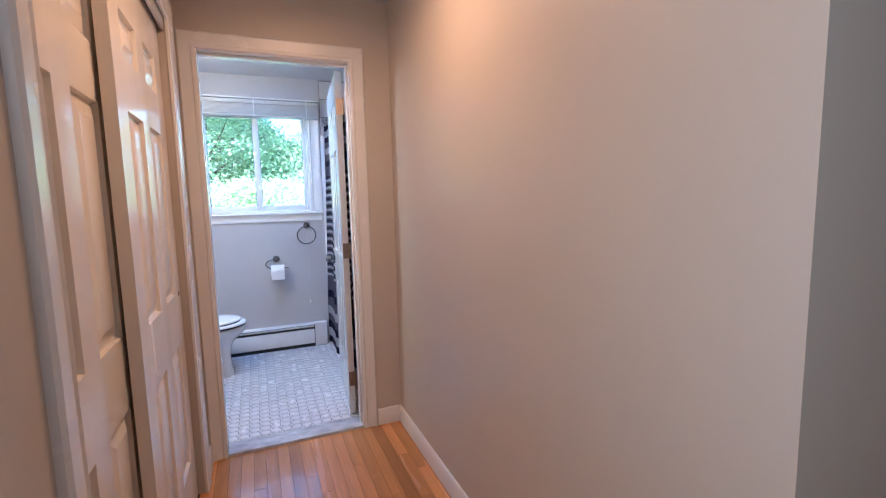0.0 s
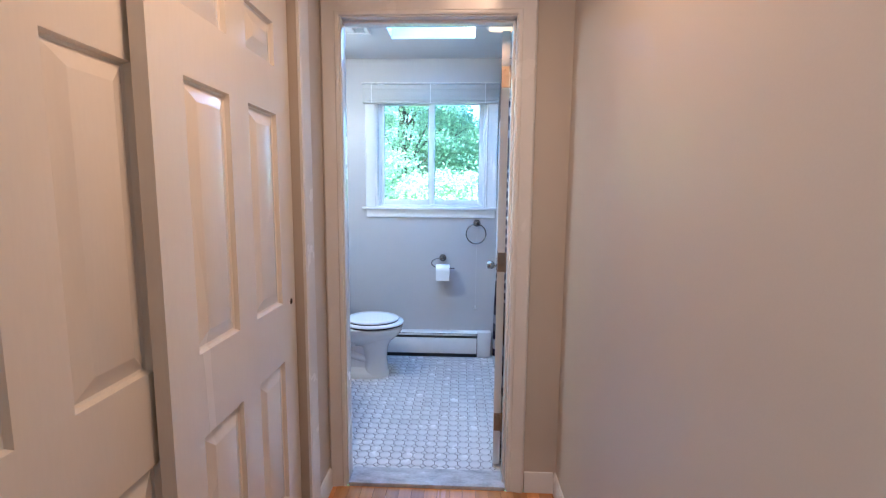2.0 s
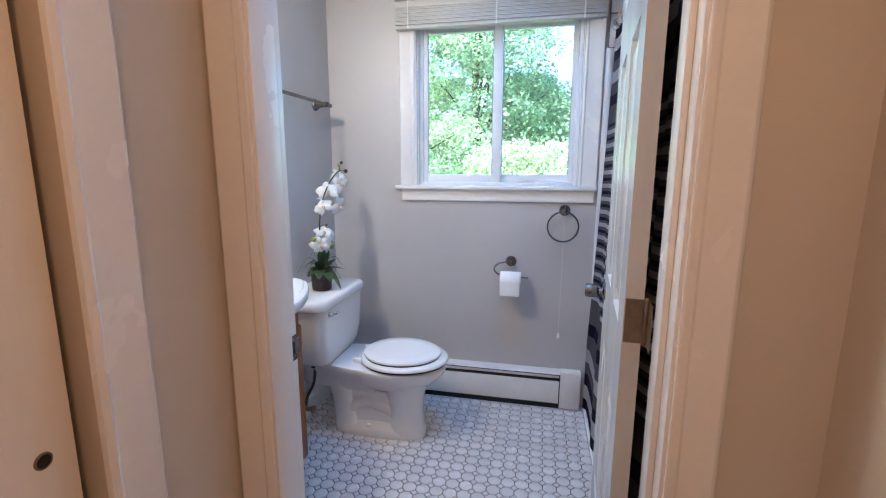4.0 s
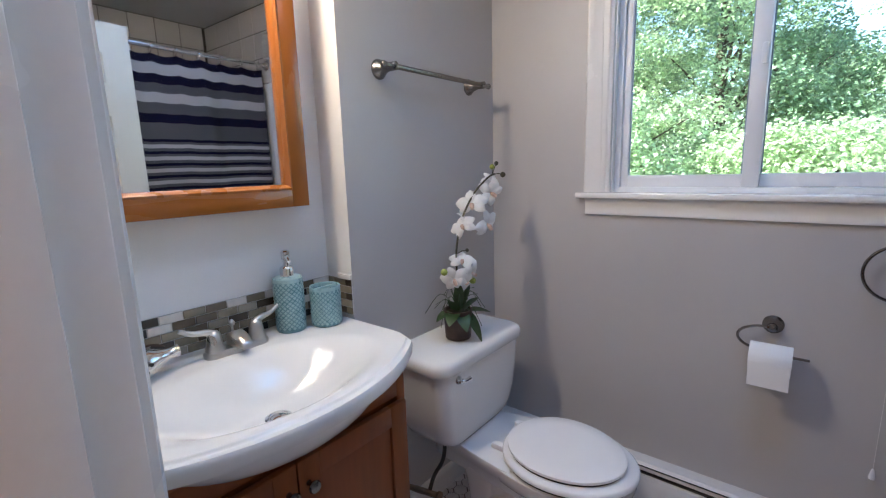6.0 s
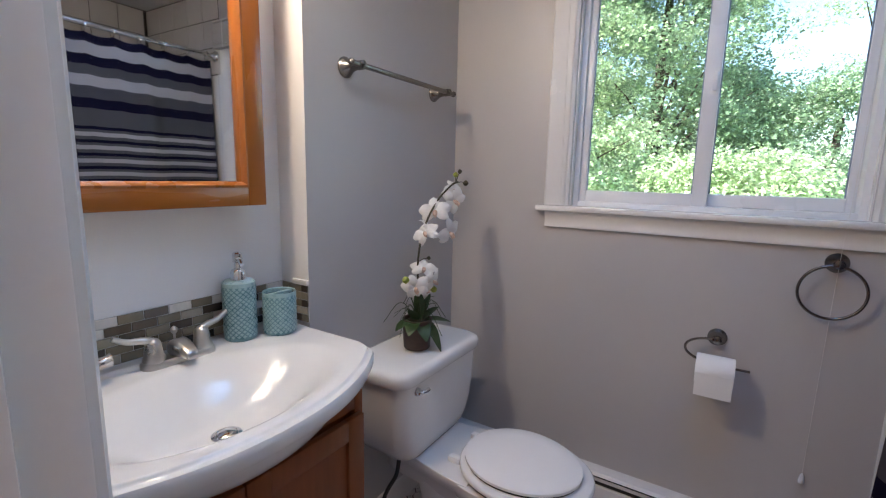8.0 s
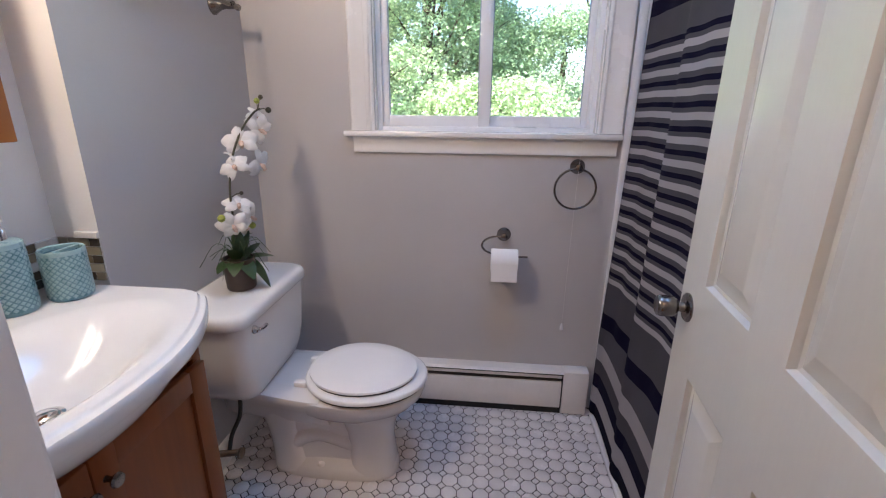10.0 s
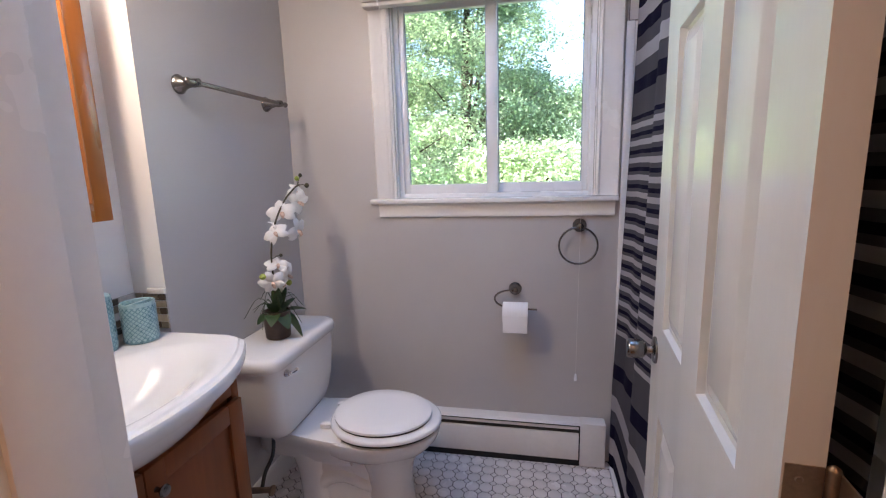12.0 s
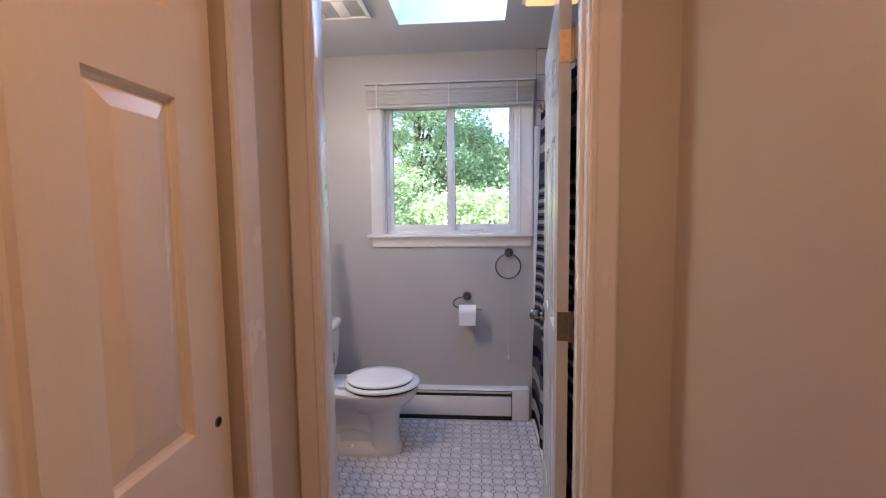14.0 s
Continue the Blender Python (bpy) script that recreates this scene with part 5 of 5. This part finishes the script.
# ---- outside: ground and trees ----
bm = bmesh.new()
rings(bm, [[(-400, -400, -3.2), (400, -400, -3.2), (400, 800, -3.2), (-400, 800, -3.2)], [(-400, -400, -3.0), (400, -400, -3.0), (400, 800, -3.0), (-400, 800, -3.0)]])
solid("ground", bm, M_GRASS, "green lawn outside the house", "ground", S)


def leaf_mat(name, col, tr_col, rough):
    m = mat(name, col, rough, var=0.35, scale=0.9, fine=6.0, bump=0.0, spec=0.7)
    nt = m.node_tree
    geo = nt.nodes.new("ShaderNodeNewGeometry")
    isl = nt.nodes.new("ShaderNodeMapRange")
    nt.links.new(geo.outputs["Random Per Island"], isl.inputs[0])
    isl.inputs[3].default_value, isl.inputs[4].default_value = 0.35, 1.6
    bs = nt.nodes["Principled BSDF"]
    src = bs.inputs["Base Color"].links[0].from_socket
    sc = nt.nodes.new("ShaderNodeVectorMath")
    sc.operation = 'SCALE'
    nt.links.new(src, sc.inputs[0])
    nt.links.new(isl.outputs[0], sc.inputs["Scale"])
    nt.links.new(sc.outputs[0], bs.inputs["Base Color"])
    tr = nt.nodes.new("ShaderNodeBsdfTranslucent")
    tr.inputs[0].default_value = (*tr_col, 1)
    ms = nt.nodes.new("ShaderNodeMixShader")
    ms.inputs[0].default_value = 0.32
    nt.links.new(bs.outputs[0], ms.inputs[1])
    nt.links.new(tr.outputs[0], ms.inputs[2])
    nt.links.new(ms.outputs[0], nt.nodes["Material Output"].inputs[0])
    return m


M_FOL = leaf_mat("maple_foliage", (0.47, 0.58, 0.35), (0.64, 0.78, 0.48), 0.40)
M_FOL2 = leaf_mat("dark_foliage", (0.26, 0.36, 0.22), (0.44, 0.60, 0.37), 0.40)


def tree(x, y, base, height, crown_r, clumps, leaves_per, seed, m_leaf, leaf=0.056, low=0.25):
    """A trunk with limbs and a crown of clumps of single leaves, with gaps between."""
    rng = np.random.default_rng(seed)
    t = thing("tree", (x, y, base), "tall broad-leaved tree in full sunlit summer leaf", "tree", "trees behind the house")
    bm = bmesh.new()
    tube(bm, spline([(x, y, base), (x + 0.1, y, base + height * 0.3), (x - 0.1, y + 0.1, base + height * 0.6), (x, y, base + height * 0.92)], 12), [0.26 * (1 - 0.9 * k / 12) + 0.02 for k in range(13)], 10)
    cents = []
    for i in range(int(clumps * 2.3)):
        a = rng.uniform(0, 2 * math.pi)
        hz = rng.uniform(low, 1.0)
        prof = math.sin(math.pi * min(0.98, max(0.08, (hz - low) / (1 - low) * 0.85 + 0.12))) ** 0.7
        r = crown_r * prof * rng.uniform(0.30, 1.0) ** 0.7
        cents.append((x + r * math.cos(a), y + r * math.sin(a), base + height * hz, rng.uniform(0.24, 0.62)))
    for cx, cy, cz, cr in cents[::7]:
        h0 = max(base + 1.0, cz - 0.8 - 0.35 * math.hypot(cx - x, cy - y))
        mid = ((x + cx) / 2 + rng.uniform(-0.2, 0.2), (y + cy) / 2, (h0 + cz) / 2 + 0.15)
        tube(bm, spline([(x, y, h0), mid, (cx, cy, cz)], 6), [0.045 * (1 - 0.85 * k / 6) for k in range(7)], 6)
    part("trunk", bm, M_BARK, t)
    vs, fs, o = [], [], 0
    for cx, cy, cz, cr in cents:
        # each clump is a loose dome of leaves, thick above and open below
        n = int(leaves_per * 2.3 * (cr / 0.45) ** 2)
        d = rng.normal(size=(n, 3))
        d[:, 2] = np.abs(d[:, 2]) * 1.1 - 0.45
        d /= np.linalg.norm(d, axis=1)[:, None]
        lump = 1 + 0.22 * np.sin(d[:, :1] * 7 + cx * 9) * np.sin(d[:, 1:2] * 6 + cy * 7)
        p = np.array([cx, cy, cz]) + d * lump * (cr * rng.uniform(0.45, 1.0, size=(n, 1)) ** 0.5) * np.array([1.25, 1.25, 0.75])
        u = rng.normal(size=(n, 3))
        u[:, 2] *= 0.5
        u /= np.linalg.norm(u, axis=1)[:, None]
        nn = d * 1.0 + rng.normal(size=(n, 3)) * 0.8 + np.array([0, 0, 0.8])
        v = np.cross(nn, u)
        v /= np.linalg.norm(v, axis=1)[:, None]
        nn = np.cross(u, v)
        s = leaf * rng.uniform(0.6, 1.35, size=(n, 1))
        q = np.stack([p - u * s * 0.5, p - v * s * 0.42 + u * s * 0.10 + nn * s * 0.16, p + u * s * 0.6, p + v * s * 0.42 + u * s * 0.02 + nn * s * 0.16], axis=1).reshape(-1, 3)
        vs.append(q)
        fs.append(np.arange(n * 4).reshape(-1, 4) + o)
        o += n * 4
    V = np.concatenate(vs)
    F = np.concatenate(fs)
    me = bpy.data.meshes.new("crown")
    me.from_pydata((V - np.array([x, y, base])).tolist(), [], F.tolist())
    me.materials.append(m_leaf)
    ob = new("crown", me)
    ob.parent = t
    tagged(ob, "sunlit green leaves in loose clumps", kind="stuff")
    return t


tree(-3.2, 11.0, -3.0, 10.0, 3.0, 112, 190, 11, M_FOL, low=0.15)
tree(-0.9, 12.8, -3.0, 9.0, 2.0, 74, 190, 12, M_FOL2, low=0.15)
tree(0.1, 14.8, -3.0, 6.6, 2.2, 80, 170, 20, M_FOL, leaf=0.07, low=0.15)
tree(1.9, 12.5, -3.0, 5.9, 2.2, 60, 190, 13, M_FOL2, low=0.12)
tree(-6.8, 12.0, -3.0, 11.5, 3.2, 74, 170, 14, M_FOL2, low=0.15)
tree(0.4, 9.6, -3.0, 4.5, 2.0, 56, 190, 15, M_FOL, low=0.10)
tree(-2.2, 9.0, -3.0, 5.0, 1.9, 56, 190, 16, M_FOL, low=0.12)
tree(3.2, 16.0, -3.0, 10.5, 2.6, 26, 150, 17, M_FOL, low=0.12)
tree(-4.6, 17.0, -3.0, 12.5, 3.6, 60, 150, 19, M_FOL2, leaf=0.10, low=0.2)
tree(-10.5, 13.0, -3.0, 11.5, 3.4, 60, 150, 18, M_FOL, low=0.15)

# ---- pieces: wall tiles, mosaic, planks, floor tiles ----


def piece_mesh(name, sx, sy, sz, bevel, material):
    """A small slab with bevelled top edges, its middle at the origin and its face towards +z."""
    bm = bmesh.new()
    b = bevel
    rings(bm, [[(-sx / 2, -sy / 2, -sz), (sx / 2, -sy / 2, -sz), (sx / 2, sy / 2, -sz), (-sx / 2, sy / 2, -sz)],
               [(-sx / 2, -sy / 2, -b), (sx / 2, -sy / 2, -b), (sx / 2, sy / 2, -b), (-sx / 2, sy / 2, -b)],
               [(-sx / 2 + b, -sy / 2 + b, 0), (sx / 2 - b, -sy / 2 + b, 0), (sx / 2 - b, sy / 2 - b, 0), (-sx / 2 + b, sy / 2 - b, 0)]])
    return mesh_of(bm, name, material)


def lay(name, me, parent, x, y, z, rx=0, rz=0):
    ob = new(name, me)
    ob.parent = parent
    ob.matrix_basis = Matrix.Translation(-parent.location) @ pose(x, y, z, rx, 0, rz)
    return ob


# tiles over the tub surround
tw_ = thing("tub_wall_tiling", (1.3, W, 1.90), "pale square wall tiles above the tub surround", "wall tiles", kind=S)
tp_ = 0.1555
part("grout", boxes((0.922, XR - 0.006, W - 0.004, W - 0.001, 1.899, CE - 0.001), (0.922, XR - 0.006, YF + 0.001, YF + 0.004, 1.899, CE - 0.001), (XR - 0.004, XR - 0.001, YF + 0.001, W - 0.001, 1.899, CE - 0.001)), M_GROUT, tw_)
me_t = piece_mesh("tile", tp_ - 0.004, tp_ - 0.004, 0.005, 0.0015, M_WTILE)
for k in range(3):
    z_ = 1.899 + tp_ * (k + 0.5)
    for i in range(5):
        lay("tile", me_t, tw_, 0.922 + tp_ * (i + 0.5), W - 0.007, z_, 90)
        lay("tile", me_t, tw_, 0.922 + tp_ * (i + 0.5), YF + 0.007, z_, 90, 180)
    for i in range(10):
        lay("tile", me_t, tw_, XR - 0.007, YF + 0.02 + tp_ * (i + 0.5), z_, 90, -90)

# mosaic backsplash round the vanity
ms_ = thing("mosaic_backsplash", (XB, 3.0, 0.879), "brown, grey and white glass mosaic backsplash with pale grout", "backsplash", kind=S)
M_GROUT2 = mat("pale_grout", (0.48, 0.47, 0.45), 0.9, var=0.1, fine=300)
part("grout", boxes((XB + 0.0005, XB + 0.004, YF + 0.002, YA - 0.001, 0.881, 0.995), (XB + 0.004, XL - 0.004, YA - 0.004, YA - 0.0005, 0.881, 0.995)), M_GROUT2, ms_)
part("cap", boxes((XB + 0.060, XL + 0.002, YA - 0.011, YA - 0.0008, 0.9955, 1.012), bevel=0.002), M_TRIM, ms_, "white bullnose end cap")
RH, TL = 0.0227, 0.0560
me_m = piece_mesh("tile", TL - 0.0022, RH - 0.0022, 0.004, 0.0008, M_MOSAIC)
me_h = piece_mesh("tile", TL / 2 - 0.0022, RH - 0.0022, 0.004, 0.0008, M_MOSAIC)
for k in range(5):
    z_ = 0.882 + RH * (k + 0.5)
    off = TL / 2 * (k % 2)
    y = YA - 0.006
    if off:
        lay("tile", me_h, ms_, XB + 0.0065, y - TL / 4, z_, 90, 90)
        y -= TL / 2
    while y - TL > YF:
        lay("tile", me_m, ms_, XB + 0.0065, y - TL / 2, z_, 90, 90)
        y -= TL
    x = XB + 0.008
    for n_ in ((1, 1) if k % 2 else (0, 1, 0)):
        w_ = TL if n_ else TL / 2
        if x + w_ > XL + 0.002:
            break
        lay("tile", me_m if n_ else me_h, ms_, x + w_ / 2, YA - 0.0065, z_, 90)
        x += w_

# oak floor of the hall
fl_ = tagged(new("floor_hall"), "warm orange oak strip floor in the hall", "floor", kind=S)
part("subfloor", boxes((-0.72, 2.7, -2.3, YH - 0.002, -0.06, -0.0095)), M_DARK, fl_)
rp = random.Random(3)
PW = 0.0572
lens_ = [0.35, 0.5, 0.65, 0.8]
me_p = [piece_mesh("plank", PW - 0.0007, L_ - 0.0008, 0.006, 0.0008, M_OAK) for L_ in lens_]
bmf = bmesh.new()
for i in range(19):
    x = 0.02 + PW * (i + 0.5)
    y = YH - 0.006 - rp.choice((0, 0.1, 0.2)) + 0.2
    first = True
    while y > -0.80:
        j = rp.randrange(4)
        L_ = lens_[j]
        if first:
            y = YH - 0.005
            j = i % 4
            L_ = lens_[j]
            first = False
        lay("plank", me_p[j], fl_, x, y - L_ / 2, 0.0)
        y -= L_
for i in range(46):
    x = -0.05 + PW * (i + 0.5)
    y1 = -0.30
    box(bmf, x - PW / 2 + 0.0004, x + PW / 2 - 0.0004, -2.2, y1, -0.009, -0.003)
    if x > HR + 0.02:
        box(bmf, x - PW / 2 + 0.0004, x + PW / 2 - 0.0004, y1, 0.407, -0.009, -0.003)
tagged(part("far_planks", bmf, M_OAK, fl_), kind="stuff")

# octagon and dot floor of the bathroom
ft_ = tagged(new("floor_tiling"), "white octagon floor tiles with small square dots and dark grout", "floor tiles", kind=S)
PT = 0.0575
g_, ch = 0.0031, 0.0165


def octagon(bm, cx, cy, z0, z1, h, c):
    def lp(hh, cc, z):
        return [(cx + u, cy + v, z) for u, v in ((hh, hh - cc), (hh - cc, hh), (-hh + cc, hh), (-hh, hh - cc), (-hh, -hh + cc), (-hh + cc, -hh), (hh - cc, -hh), (hh, -hh + cc))]
    rings(bm, [lp(h, c, z0), lp(h, c, z1 - 0.0008), lp(h - 0.0010, c, z1)])


bm = bmesh.new()
octagon(bm, 0, 0, -0.004, 0.0, PT / 2 - g_ / 2, ch)
me_o = mesh_of(bm, "tile", M_TILE, 30)
bmr = bmesh.new()
NX, NY = 26, 28
cells = []
for i in range(NX):
    for j in range(NY):
        x, y = XT - 0.012 - PT * (i + 0.5), W - 0.004 - PT * (j + 0.5)
        if x < XL or y < YF + 0.01:
            continue
        near = abs(x - 0.42) < 0.48 and 3.05 < y < 4.18
        cells.append((not near, math.hypot(x - 0.45, y - 3.65), x, y))
cells.sort()
for n_, (far, d_, x, y) in enumerate(cells):
    if n_ < 295:
        lay("tile", me_o, ft_, x, y, 0.0)
    else:
        octagon(bmr, x, y, -0.004, 0.0, PT / 2 - g_ / 2, ch)
rest = tagged(part("far_tiles", bmr, M_TILE, ft_, smooth=30), kind="stuff")
bmd = bmesh.new()
for i in range(NX + 1):
    for j in range(NY + 1):
        x, y = XT - 0.012 - PT * i, W - 0.004 - PT * j
        if x < XL or y < YF + 0.01 or x > XT - 0.02 or y > W - 0.01:
            continue
        r_ = ch - g_ * 0.75
        rings(bmd, [[(x + r, y, z), (x, y + r, z), (x - r, y, z), (x, y - r, z)] for r, z in ((r_, -0.004), (r_, -0.001), (r_ - 0.001, -0.0002))])
tagged(part("dot_tiles", bmd, M_TILE, ft_, "small square dot tiles"), kind="stuff")
